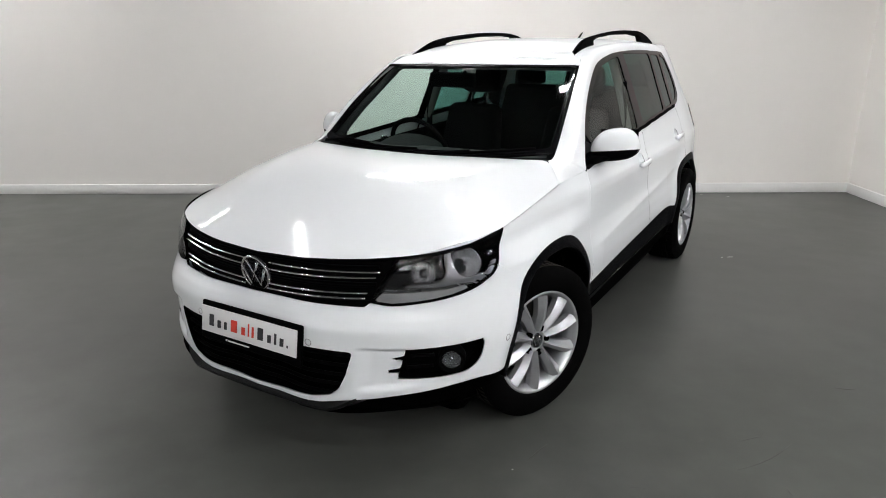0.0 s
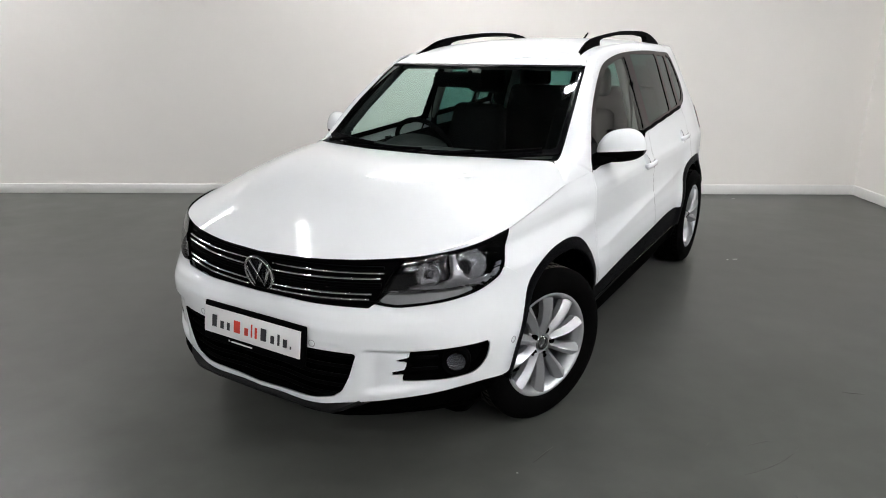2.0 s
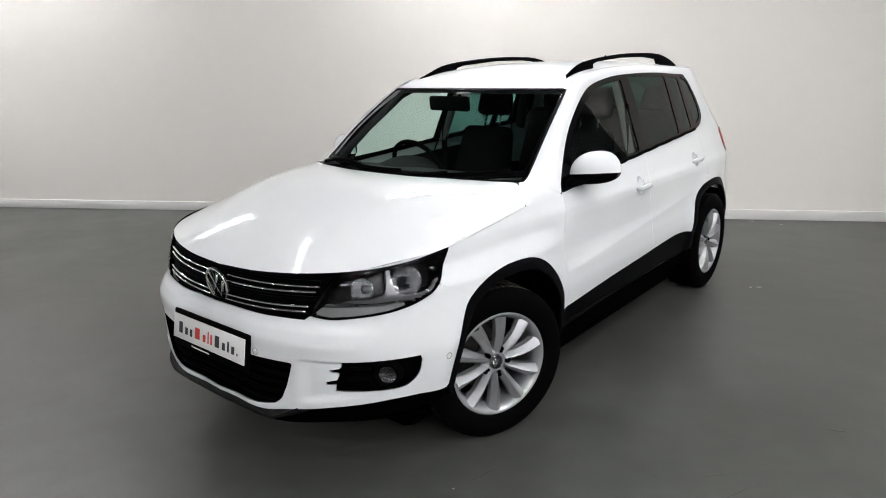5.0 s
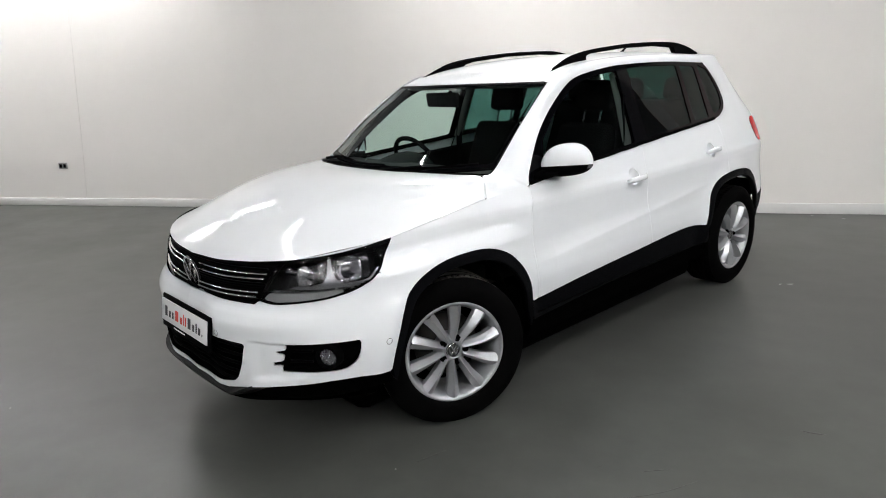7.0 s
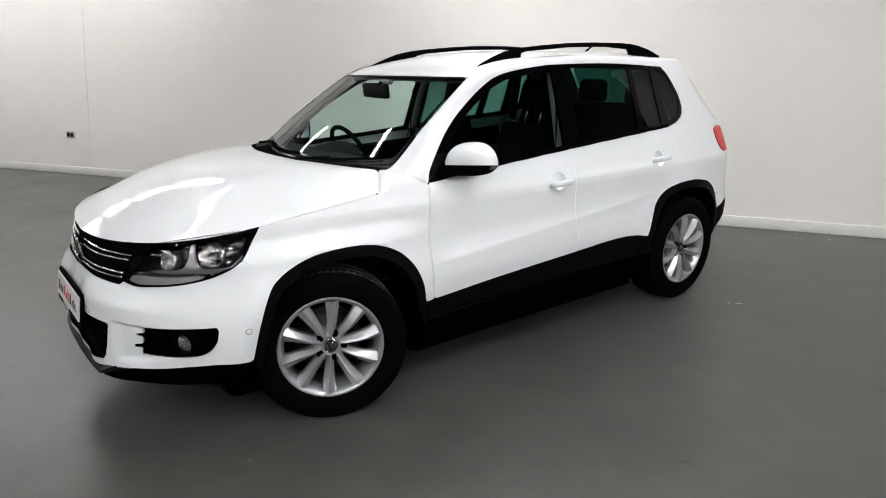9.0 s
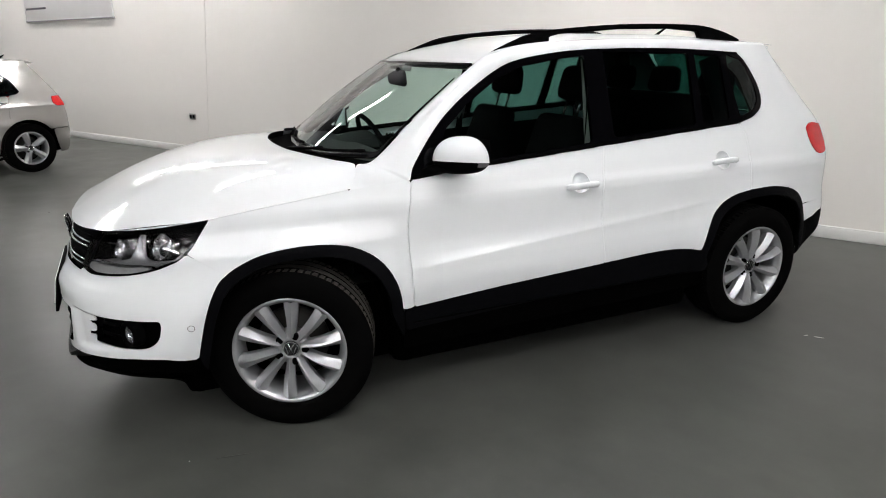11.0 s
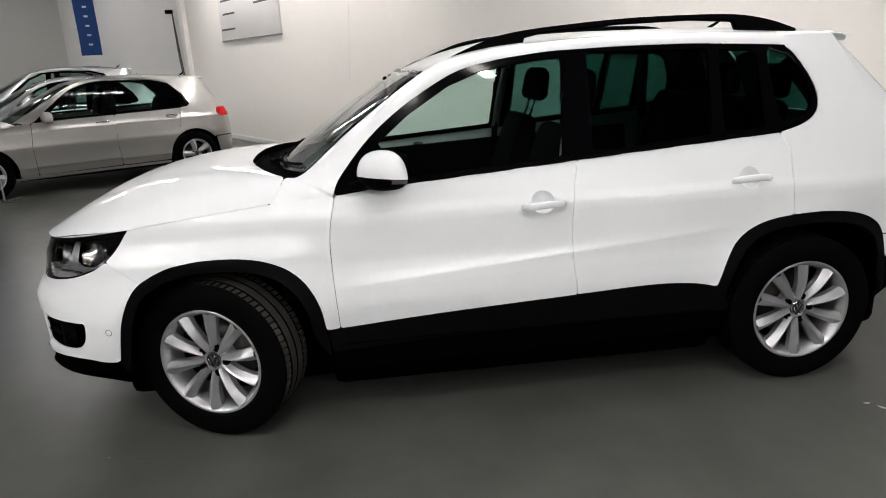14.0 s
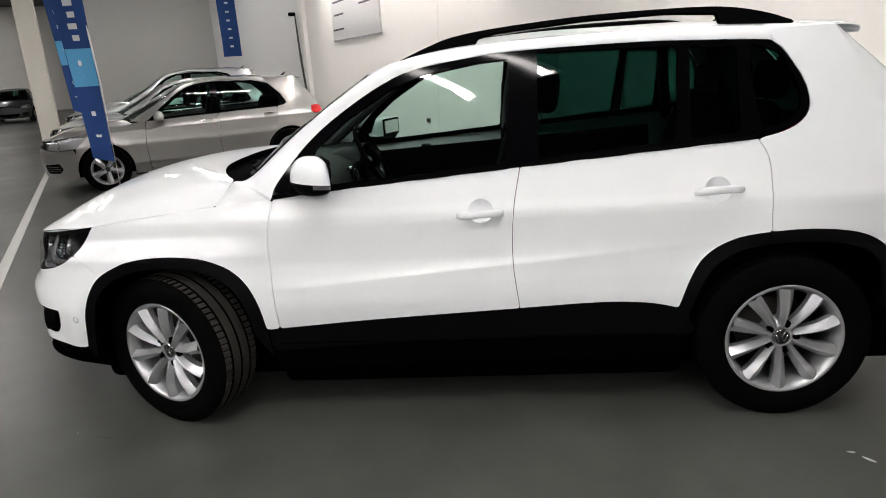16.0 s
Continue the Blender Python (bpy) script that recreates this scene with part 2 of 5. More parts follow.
def panel(surf, outer, holes=(), inset=0.0010, cell=0.016, depth=0.012, closed=False):
    """A sheet-metal piece: the part of a curved surface inside an outline, with turned edges. surf(a, b) gives places."""
    o = np.asarray(outer, float)
    lo, hi = o.min(0) - cell * 1.3, o.max(0) + cell * 1.3
    na, nb = (np.ceil((hi - lo) / cell).astype(int) + 1)
    ga, gb = np.meshgrid(lo[0] + np.arange(na) * cell, lo[1] + np.arange(nb) * cell, indexing="ij")
    fa, fb = ga.ravel(), gb.ravel()
    f = distance(o, fa, fb) + inset
    for h in holes:
        f = np.maximum(f, -distance(h, fa, fb) + inset)
    f[np.abs(f) < cell * 1e-3] = cell * 1e-3
    pos, ids, faces, rim = [], {}, [], []

    def vertex(key, a, b):
        if key not in ids:
            ids[key] = len(pos)
            pos.append((a, b))
        return ids[key]
    F = f.reshape(na, nb)
    neg = F < 0
    any_in = neg[:-1, :-1] | neg[1:, :-1] | neg[1:, 1:] | neg[:-1, 1:]
    for i, j in zip(*np.nonzero(any_in)):
        ring = ((i, j), (i + 1, j), (i + 1, j + 1), (i, j + 1))
        poly, cut = [], []
        for n in range(4):
            c, d = ring[n], ring[(n + 1) % 4]
            if F[c] < 0:
                poly.append(vertex(c, ga[c], gb[c]))
                cut.append(False)
            if (F[c] < 0) != (F[d] < 0):
                t = F[c] / (F[c] - F[d])
                poly.append(vertex((min(c, d), max(c, d)), ga[c] + t * (ga[d] - ga[c]), gb[c] + t * (gb[d] - gb[c])))
                cut.append(True)
        faces.append(poly)
        for n in range(len(poly)):
            if cut[n] and cut[(n + 1) % len(poly)]:
                rim.append((poly[n], poly[(n + 1) % len(poly)]))
    pos = np.array(pos)
    a, b, e = pos[:, 0], pos[:, 1], 1e-3
    p = surf(a, b)
    nrm = np.cross(surf(a + e, b) - surf(a - e, b), surf(a, b + e) - surf(a, b - e))
    nrm /= np.linalg.norm(nrm, axis=1)[:, None] + 1e-12
    back = p - nrm * depth
    n0 = len(p)
    loops = [nrm[k] for fc in faces for k in fc]
    allf = list(faces)
    if closed:
        for fc in faces:
            allf.append([k + n0 for k in reversed(fc)])
            loops += [-nrm[k] for k in reversed(fc)]
    for k, l in rim:
        side = np.cross(p[k] - p[l], nrm[k])
        side = side / (np.linalg.norm(side) + 1e-12)
        soft = side * 0.8 + nrm[k] * 0.6
        allf.append([l, k, k + n0, l + n0])
        loops += [soft, soft, side, side]
    return np.vstack([p, back]), allf, loops


def grid(fn, nu, nv, close=False):
    """A smooth quad sheet from fn(u, v) with u, v in 0..1."""
    u, v = np.meshgrid(np.linspace(0, 1, nu + 1), np.linspace(0, 1, nv + 1), indexing="ij")
    p = fn(u.ravel(), v.ravel())
    idx = lambda i, j: i * (nv + 1) + j
    return p, [(idx(i, j), idx(i + 1, j), idx(i + 1, j + 1), idx(i, j + 1)) for i in range(nu) for j in range(nv)]


def lathe(profile, n=48, axis_x=True, a0=0.0, a1=360.0):
    """A turned piece round the x axis from (along, radius) pairs."""
    p, verts, faces = np.array(profile, float), [], []
    full = abs(a1 - a0) > 359.9
    m = n if full else n + 1
    for i in range(m):
        t = radians(a0 + (a1 - a0) * i / n)
        for x, r in p:
            verts.append((x, r * math.cos(t), r * math.sin(t)))
    k = len(p)
    for i in range(n):
        for j in range(k - 1):
            i1 = (i + 1) % m
            faces.append((i * k + j, i * k + j + 1, i1 * k + j + 1, i1 * k + j))
    return verts, faces


def sweep(path, section, caps=True, up=(0, 0, 1), scales=None):
    """A closed section (right, up pairs) swept along a path."""
    p = np.array(path, float)
    t = np.gradient(p, axis=0)
    t /= np.linalg.norm(t, axis=1)[:, None] + 1e-12
    verts, faces, k = [], [], len(section)
    for i in range(len(p)):
        r = np.cross(t[i], up)
        r /= np.linalg.norm(r) + 1e-12
        w = np.cross(r, t[i])
        sc = 1 if scales is None else scales[i]
        for x, y in section:
            verts.append(p[i] + (r * x + w * y) * sc)
    for i in range(len(p) - 1):
        for j in range(k):
            faces.append((i * k + j, i * k + (j + 1) % k, (i + 1) * k + (j + 1) % k, (i + 1) * k + j))
    if caps:
        faces.append(list(range(k))[::-1])
        faces.append([(len(p) - 1) * k + j for j in range(k)])
    return verts, faces


def oval(rx, ry, n=12, power=2.0):
    out = []
    for i in range(n):
        c, s = math.cos(2 * math.pi * i / n), math.sin(2 * math.pi * i / n)
        out.append((rx * math.copysign(abs(c) ** (2 / power), c), ry * math.copysign(abs(s) ** (2 / power), s)))
    return out


def box(size, centre=(0, 0, 0), bevel=0.0, segments=2, taper=None, m=None):
    """A box with rounded edges. taper: scale of its top."""
    bm = bmesh.new()
    bmesh.ops.create_cube(bm, size=1.0)
    for v in bm.verts:
        if taper and v.co.z > 0:
            v.co.x *= taper[0]
            v.co.y *= taper[1]
        v.co = Vector((v.co.x * size[0], v.co.y * size[1], v.co.z * size[2]))
    if bevel:
        bmesh.ops.bevel(bm, geom=bm.edges[:], offset=bevel, segments=segments, profile=0.5, affect="EDGES")
    mm = Matrix.Translation(centre) @ (m or Matrix())
    bmesh.ops.transform(bm, matrix=mm, verts=bm.verts)
    for fc in bm.faces:
        fc.smooth = bevel > 0 and segments > 1
    return bm


def join(*pieces):
    """Joins verts-and-faces pieces into one."""
    verts, faces = [], []
    for p in pieces:
        k = len(verts)
        verts += [tuple(v) for v in p[0]]
        faces += [[i + k for i in fc] for fc in p[1]]
    return verts, faces


def moved(piece, m):
    return [m @ Vector(tuple(map(float, v))) for v in piece[0]], piece[1]


def flat(ob, sharp=30):
    """Facets keep their edges where they turn by more than the angle."""
    me = ob.data
    bm = bmesh.new()
    bm.from_mesh(me)
    for e in bm.edges:
        if len(e.link_faces) == 2 and e.calc_face_angle(0) > radians(sharp):
            e.smooth = False
    bm.to_mesh(me)
    bm.free()
    return ob


def mirror_s(poly):
    return [(-a, b) for a, b in poly]


def sym(half):
    """A closed outline from its half with a >= 0, from the middle round to the middle."""
    return list(half) + [(-a, b) for a, b in reversed(half)]


class Wrap:
    """The outer skin of a car: a plan line from the nose round the corner along the side to the tail, drawn in with height.
    s: length along the plan line, minus on the right-hand side; z: height."""

    def __init__(self, plan, side, front, rear, half, wheels, arch_r, flare=0.012, creases=None):
        self.creases = creases
        self.c, self.length = chord(plan)
        self.side, self.front, self.rear, self.half = ramp(*side), ramp(*front), ramp(*rear), half
        self.nose, self.tail, self.wheels, self.arch_r, self.flare = plan[0][1], plan[-1][1], wheels, arch_r, flare

    def __call__(self, s, z, out=0.0):
        s, z = np.asarray(s, float), np.asarray(z, float)
        g = np.where(s < 0, -1.0, 1.0)
        c = self.c(np.abs(s))
        cx, cy = c[..., 0], c[..., 1]
        f0, r0 = self.wheels[0] - 0.05, self.wheels[1] + 0.1
        wf = (np.clip(f0 - cy, 0, 3) / (f0 - self.nose)) ** 1.2
        wr = (np.clip(cy - r0, 0, 3) / (self.tail - r0)) ** 1.2
        x = cx * (1 - self.side(z) / self.half)
        for w in self.wheels:
            r = np.hypot(cy - w, z - 0.345)
            x = x + self.flare * np.exp(-((r - self.arch_r) / 0.075) ** 2) * np.clip((z - 0.22) / 0.12, 0, 1)
        y = cy + self.front(z) * wf - self.rear(z) * wr
        if self.creases:
            dx, dy = self.creases(np.abs(s), z)
            x, y = x + dx, y + dy
        return np.stack([g * x, y, z + 0 * s], -1)

    def off(self, out):
        def f(a, b):
            e = 1e-3
            n = np.cross(self(a + e, b) - self(a - e, b), self(a, b + e) - self(a, b - e))
            n /= np.linalg.norm(n, axis=-1)[..., None] + 1e-12
            return self(a, b) + n * out
        return f


# ---- the hall: u runs along the back wall, v towards it, from the corner behind the car ----
ROOM = pose(1.925, 4.58, 0, 0, 0, 29.8)
U0, V0, TOP, MID, E0 = -50.0, -24.0, 6.2, 3.3, 14.0


def wall_material(name, base, tone=0.02):
    return mat(name, base, 0.75, spec=0.3, scale=0.6, vary=tone, bump=0.12, bump_scale=60, rough_vary=0.08)


WALL = wall_material("white emulsion wall", (0.83, 0.808, 0.775))
WALL_COOL = wall_material("cool white wall", (0.72, 0.722, 0.72))
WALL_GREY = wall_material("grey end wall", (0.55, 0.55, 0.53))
# surfaces out of view, dark so glass reflects little and bounce stays low
UNSEEN_DARK = mat("dark unseen wall", (0.09, 0.09, 0.095), 0.6, scale=1.5, vary=0.08)
CEILING = mat("grey corrugated ceiling", (0.11, 0.11, 0.11), 0.8, scale=0.8, vary=0.04)
SKIRT = mat("white gloss skirting", (0.78, 0.775, 0.76), 0.35, scale=3, vary=0.03, bump=0.05, bump_scale=50)
LINE = mat("white floor paint", (0.52, 0.52, 0.50), 0.5, scale=5, vary=0.08, rough_vary=0.1)


def floor_material():
    """Worn floor paint: cloudy tone, rubbed and dull patches of gloss, faint drag marks and specks."""
    m = mat("grey painted floor", (0.0625, 0.065, 0.0595), 0.34, spec=0.33, scale=0.55, vary=0.30, bump=0.06, bump_scale=14)
    nt = m.node_tree
    b = nt.nodes["Principled BSDF"]
    tc = nt.nodes["Texture Coordinate"]

    def noise_at(scale, detail, stretch=(1, 1, 1), turn=0.0, rough=0.6):
        mp = nt.nodes.new("ShaderNodeMapping")
        mp.inputs["Scale"].default_value = stretch
        mp.inputs["Rotation"].default_value = (0, 0, turn)
        n = nt.nodes.new("ShaderNodeTexNoise")
        n.inputs["Scale"].default_value, n.inputs["Detail"].default_value, n.inputs["Roughness"].default_value = scale, detail, rough
        nt.links.new(tc.outputs["Object"], mp.inputs[0])
        nt.links.new(mp.outputs[0], n.inputs["Vector"])
        return n.outputs["Fac"]

    def spread(fac, lo, hi, a, c):
        r = nt.nodes.new("ShaderNodeMapRange")
        for k, v in enumerate((lo, hi, a, c)):
            r.inputs[k + 1].default_value = v
        nt.links.new(fac, r.inputs[0])
        return r.outputs[0]

    def math_of(op, x, y):
        n = nt.nodes.new("ShaderNodeMath")
        n.operation = op
        for k, v in enumerate((x, y)):
            if isinstance(v, float):
                n.inputs[k].default_value = v
            else:
                nt.links.new(v, n.inputs[k])
        return n.outputs[0]
    cloud = spread(noise_at(1.1, 7), 0.30, 0.70, 0.0, 1.0)
    drag = spread(noise_at(2.4, 6, (0.8, 1.3, 1), 0.9), 0.35, 0.70, 0.0, 1.0)
    rubbed = spread(noise_at(0.32, 5), 0.35, 0.65, 0.0, 1.0)
    gloss = math_of("ADD", math_of("MULTIPLY", cloud, 0.08), math_of("MULTIPLY", drag, 0.05))
    gloss = math_of("ADD", gloss, math_of("MULTIPLY", rubbed, 0.08))
    nt.links.new(math_of("ADD", gloss, 0.24), b.inputs["Roughness"])
    tone = math_of("ADD", math_of("MULTIPLY", cloud, 0.26), math_of("MULTIPLY", drag, 0.20))
    tone = math_of("ADD", tone, 0.77)
    mx = nt.nodes.new("ShaderNodeMix")
    mx.data_type, mx.blend_type = "RGBA", "MULTIPLY"
    mx.inputs[0].default_value = 1.0
    old = b.inputs["Base Color"].links[0].from_socket
    cb = nt.nodes.new("ShaderNodeCombineColor")
    for k in range(3):
        nt.links.new(tone, cb.inputs[k])
    nt.links.new(old, mx.inputs[6])
    nt.links.new(cb.outputs[0], mx.inputs[7])
    nt.links.new(mx.outputs[2], b.inputs["Base Color"])
    return m


FLOOR = floor_material()


def structure(name, data, material, label, category):
    ob = part(name, data, material)
    ob.matrix_world = ROOM
    return tagged(ob, label, category, kind="structure")


def slab(u0, v0, z0, u1, v1, z1, bevel=0.0):
    return box((u1 - u0, v1 - v0, z1 - z0), ((u0 + u1) / 2, (v0 + v1) / 2, (z0 + z1) / 2), bevel)


structure("floor", slab(U0 - 0.3, V0 - 0.3, -0.2, E0 + 0.3, 0.3, 0.0), FLOOR, "grey painted concrete floor with a dull sheen and faint marks", "floor")
structure("wall_north", slab(-18.05, 0, 0, 0.0, 0.25, MID), WALL, "plain white painted back wall of the hall", "wall")
structure("wall_north_far", slab(U0, 0.0, 0, -18.05, 0.25, TOP), WALL_COOL, "cool white wall past the column", "wall")
structure("wall_east", slab(0.0, -0.72, 0, 0.25, 0.25, MID), WALL, "short plain white painted side wall", "wall")
structure("wall_west", slab(U0 - 0.25, V0, 0, U0, 0.25, TOP), WALL, "white end wall of the hall", "wall")
# dark walls made up out of view, to hold reflections and bounce down
structure("wall_north_upper", slab(-18.05, 0.0, MID, 0.0, 0.25, TOP), UNSEEN_DARK, "unseen dark band above the white wall, added to cut bounce light", "wall")
structure("wall_east_upper", slab(0.0, -0.72, MID, 0.25, 0.25, TOP), UNSEEN_DARK, "unseen dark band above the white wall, added to cut bounce light", "wall")
structure("wall_north_side", slab(0.25, 0.0, 0, E0, 0.25, TOP), UNSEEN_DARK, "unseen dark wall past the short side wall, added for dark reflections", "wall")
structure("wall_east_far", slab(E0, V0, 0, E0 + 0.25, 0.25, TOP), UNSEEN_DARK, "unseen dark wall closing the far side, added for dark reflections", "wall")
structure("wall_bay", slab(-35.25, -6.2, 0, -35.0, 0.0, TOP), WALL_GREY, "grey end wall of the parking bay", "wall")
# made up and unseen; far off so the car's glass reflects little of it
structure("wall_south", slab(U0 - 0.25, V0 - 0.25, 0, E0 + 0.25, V0, TOP), WALL_GREY, "unseen plain grey wall closing the open side, set far back", "wall")


def corrugated():
    bm = bmesh.new()
    n = 232
    rows = []
    for i in range(n + 1):
        u = U0 - 0.3 + (E0 + 0.6 - U0) * i / n
        z = TOP + (0.05 if i % 4 in (1, 2) else 0.0)
        rows.append([bm.verts.new((u, v, z)) for v in (V0 - 0.3, 0.3)])
    for a, b in zip(rows, rows[1:]):
        bm.faces.new((a[0], a[1], b[1], b[0]))
    return bm


structure("ceiling", corrugated(), CEILING, "grey corrugated metal roof lining", "ceiling")
for name, (a, b, c, d) in (("baseboard", (-18.05, -0.018, 0.0, 0.0)), ("baseboard_east", (-0.018, -0.72, 0.0, -0.018))):
    bm = slab(a, b, 0.0, c, d, 0.105, 0.004)
    structure(name, bm, SKIRT, "white painted skirting board along the wall", "baseboard")
structure("trim", slab(-18.33, -0.11, 0, -18.05, 0.0, TOP, 0.008), WALL, "white boxed column against the back wall", "column")
line = structure("floor_line", slab(-48, -0.045, 0.0, 7.0, 0.045, 0.004), LINE, "white painted line across the floor", "floor marking")
line.matrix_world = ROOM @ pose(-7.0, -5.715, 0, 0, 0, 1.75)
# small marks and crumbs on the floor
SCUFF = mat("dark scuff", (0.044, 0.044, 0.041), 0.5, scale=30, vary=0.3)
CRUMB = mat("pale crumb", (0.5, 0.5, 0.48), 0.7)
rng = random.Random(7)
scuffs = thing("floor_scuffs", "faint dark scuffs and short scratches on the floor paint", "floor marks", kind="stuff")


def scuff(x, y, length, turn, width):
    t = np.linspace(0, 1, 7)
    bend = rng.uniform(-.08, .08)
    pts = np.stack([(t - .5) * length, bend * length * np.sin(np.pi * t), .0004 + 0 * t], -1)
    m = pose(x, y, 0, 0, 0, turn)
    return moved(sweep(pts, oval(width, .0006, 6), scales=.25 + .75 * np.sin(np.pi * t)), m)


marks = [scuff(2.02, -.38, .10, 20, .006), scuff(1.76, -1.16, .34, 62, .003), scuff(1.70, -1.05, .12, 50, .003), scuff(2.3, .9, .16, -15, .004), scuff(.97, -1.59, .14, 80, .004), scuff(2.6, -1.9, .22, 10, .003)]
marks += [scuff(rng.uniform(1.3, 5), rng.uniform(-6, 3.5), rng.uniform(.04, .2), rng.uniform(0, 180), rng.uniform(.001, .0035)) for _ in range(16)]
crumbs = [scuff(.85, 3.71, .035, 30, .012), scuff(.73, 4.07, .03, 70, .010), scuff(.58, 3.69, .03, 0, .010), scuff(1.21, 1.50, .05, 40, .008), scuff(1.16, 1.46, .03, 80, .006)]
crumbs += [scuff(rng.uniform(-2, 5), rng.uniform(-5, 3.8), .008, 0, .003) for _ in range(14)]
part("scuff", join(*marks), SCUFF, scuffs)
part("crumb", join(*crumbs), CRUMB, scuffs)
# the boxed pillar by the aisle
pillar = thing("pillar", "cream boxed steel pillar standing by the floor line", "pillar", ROOM @ pose(-19.9, -6.2, 0), kind="structure")
part("shaft", box((0.38, 0.42, TOP), (0, 0, TOP / 2), 0.01), mat("cream pillar paint", (0.72, 0.69, 0.62), 0.6, scale=2, vary=0.04), pillar)
part("casing", box((0.44, 0.48, 0.12), (0, 0, 0.06), 0.006), SKIRT, pillar, "white skirting round the pillar foot")


def strip_light(m, z):
    ob = thing("ceiling_light", "long white strip light out of view, placed for reflections and fill", "ceiling light", m, "ceiling strip lights")
    part("housing", box((1.6, 0.26, 0.06), (0, 0, 0.07), 0.008), SKIRT, ob)
    part("diffuser", box((1.54, 0.12, 0.02), (0, 0, 0.03), 0.006), TUBE_MAT, ob, "glowing white diffuser")
    for x in (-0.77, 0.77):
        part("end_cap", box((0.02, 0.22, 0.05), (x, 0, 0.025), 0.004), SKIRT, ob)
    for x in (-0.6, 0.6):
        part("hanger", box((0.012, 0.012, TOP - z - 0.08), (x, 0, (TOP - z) / 2 + 0.06)), CHROME, ob)
    return ob


LIGHT_Z = 3.9
TUBE_MAT = mat("lit diffuser", (0.9, 0.9, 0.9), 0.5, emit=(1.0, 0.99, 0.99), power=TUBE)
# set from reflected streaks, then shifted and added to for an even wall
spots = [(-3.12, -2.83), (-4.4, -0.7), (-4.9, -0.35), (-9.3, -0.9), (-11.3, -0.8), (-13.6, -0.6), (-15.6, -0.6), (-1.35, -5.0), (-1.4, -4.1), (-11.4, -3.7), (-15.9, -4.4)]
# rows on the camera side, added to light the car's flank
spots += [(u, v) for v in (-7.6, -9.4, -11.2) for u in (-0.9, -3.1, -5.3, -7.5, -9.7, -12.9, -15.9) if not (-14 < u < -4 and v > -9) and not (-11 < u < -6 and v > -10)]
# unseen lamps added to the east to brighten the flank
spots += [(u, v) for u in (4.0, 6.0, 8.0) for v in (-3.8, -5.7, -7.6, -9.4, -11.2)]
BAY_Z = 5.9
# added to brighten the bay and aisle, hung high to stay unseen
bay_spots = [(-17.5, -8.5), (-21.0, -8.5)] + [(u, v) for v in (-2.4, -4.6) for u in (-21.0, -24.5, -28.0, -31.5)] + [(u, v) for v in (-11.0, -13.5, -16.0) for u in (-23.0, -29.0, -35.0, -41.0, -47.0)]
first = strip_light(ROOM @ pose(*spots[0], LIGHT_Z), LIGHT_Z)
bay_first = strip_light(ROOM @ pose(*bay_spots[0], BAY_Z), BAY_Z)
# unseen lamp raised and turned so its streak lands on the windscreen
copy_thing(bay_first, ROOM @ pose(-8.24, -2.51, BAY_Z, 0, 0, 80))
for u, v in bay_spots[1:]:
    copy_thing(bay_first, ROOM @ pose(u, v, BAY_Z))
for u, v in spots[1:]:
    copy_thing(first, ROOM @ pose(u, v, LIGHT_Z, 0, 0, 60 if u > 0 else 0))

structure("wall_crack", sweep([(-10.39, -0.001, 2.60), (-10.52, -0.001, 1.55), (-10.60, -0.001, .85), (-10.70, -0.001, .106)], oval(0.0035, 0.0012, 6)), mat("seam shade", (0.70, 0.68, 0.655), 0.8), "faint crooked seam in the wall paint", "wall seam")
# things on the back wall
socket = thing("wall_socket", "small double socket in a dark steel plate on the wall", "socket", ROOM @ pose(-11.01, -0.001, 0.565))
part("plate", box((0.15, 0.012, 0.09), (0, -0.006, 0), 0.003), mat("socket plate", (0.35, 0.34, 0.33), 0.4, metal=0.6), socket)
for x in (-0.035, 0.035):
    part("outlet", box((0.045, 0.008, 0.05), (x, -0.014, 0), 0.003), BLACK_PLASTIC, socket)

board = thing("wall_board", "large pale printed board with thin grey lines, hung on the wall", "sign", ROOM @ pose(-14.30, -0.002, 2.06))
part("panel", box((2.95, 0.03, 1.5), (0, -0.015, 0.75), 0.004), mat("printed board", (0.72, 0.715, 0.71), 0.5, scale=2, vary=0.03), board)
part("edge", box((2.97, 0.036, 0.02), (0, -0.018, 0.004), 0.003), mat("board edge", (0.3, 0.3, 0.31), 0.5), board)
for x, z, w in ((-1.05, 0.22, 0.75), (-0.95, 0.52, 0.65), (-0.75, 0.78, 1.15), (0.75, 0.62, 0.72), (0.72, 0.90, 0.6), (-0.6, 1.05, 1.4), (0.8, 1.2, 0.7)):
    part("print_bar", box((w, 0.004, 0.035), (x, -0.032, z)), PRINT_GREY, board)
bracket = thing("wall_camera", "small dark camera on the wall with a hanging cable", "camera", ROOM @ pose(-18.95, 0.0, 2.90))
part("body", box((0.09, 0.18, 0.09), (0, -0.13, 0), 0.02, 3), BLACK_PLASTIC, bracket)
part("arm", box((0.05, 0.12, 0.05), (0, -0.05, 0.03), 0.008), SKIRT, bracket)
t = np.linspace(0, 1, 14)
for bow, end in ((.10, .50), (.02, .56)):
    part("cable", sweep(np.stack([0.02 + end * t - bow * np.sin(np.pi * t), -0.06 - .04 * t, -2.1 * t], -1), oval(0.015, 0.015, 6)), mat("dark cable", (0.06, 0.06, 0.06), 0.6), bracket)

BLUE = mat("blue banner cloth", (0.006, 0.050, 0.21), 0.75, scale=5, vary=0.12, bump=0.2, bump_scale=80)
SKY_BLUE = mat("light blue banner print", (0.10, 0.40, 0.70), 0.75, scale=5, vary=0.08)
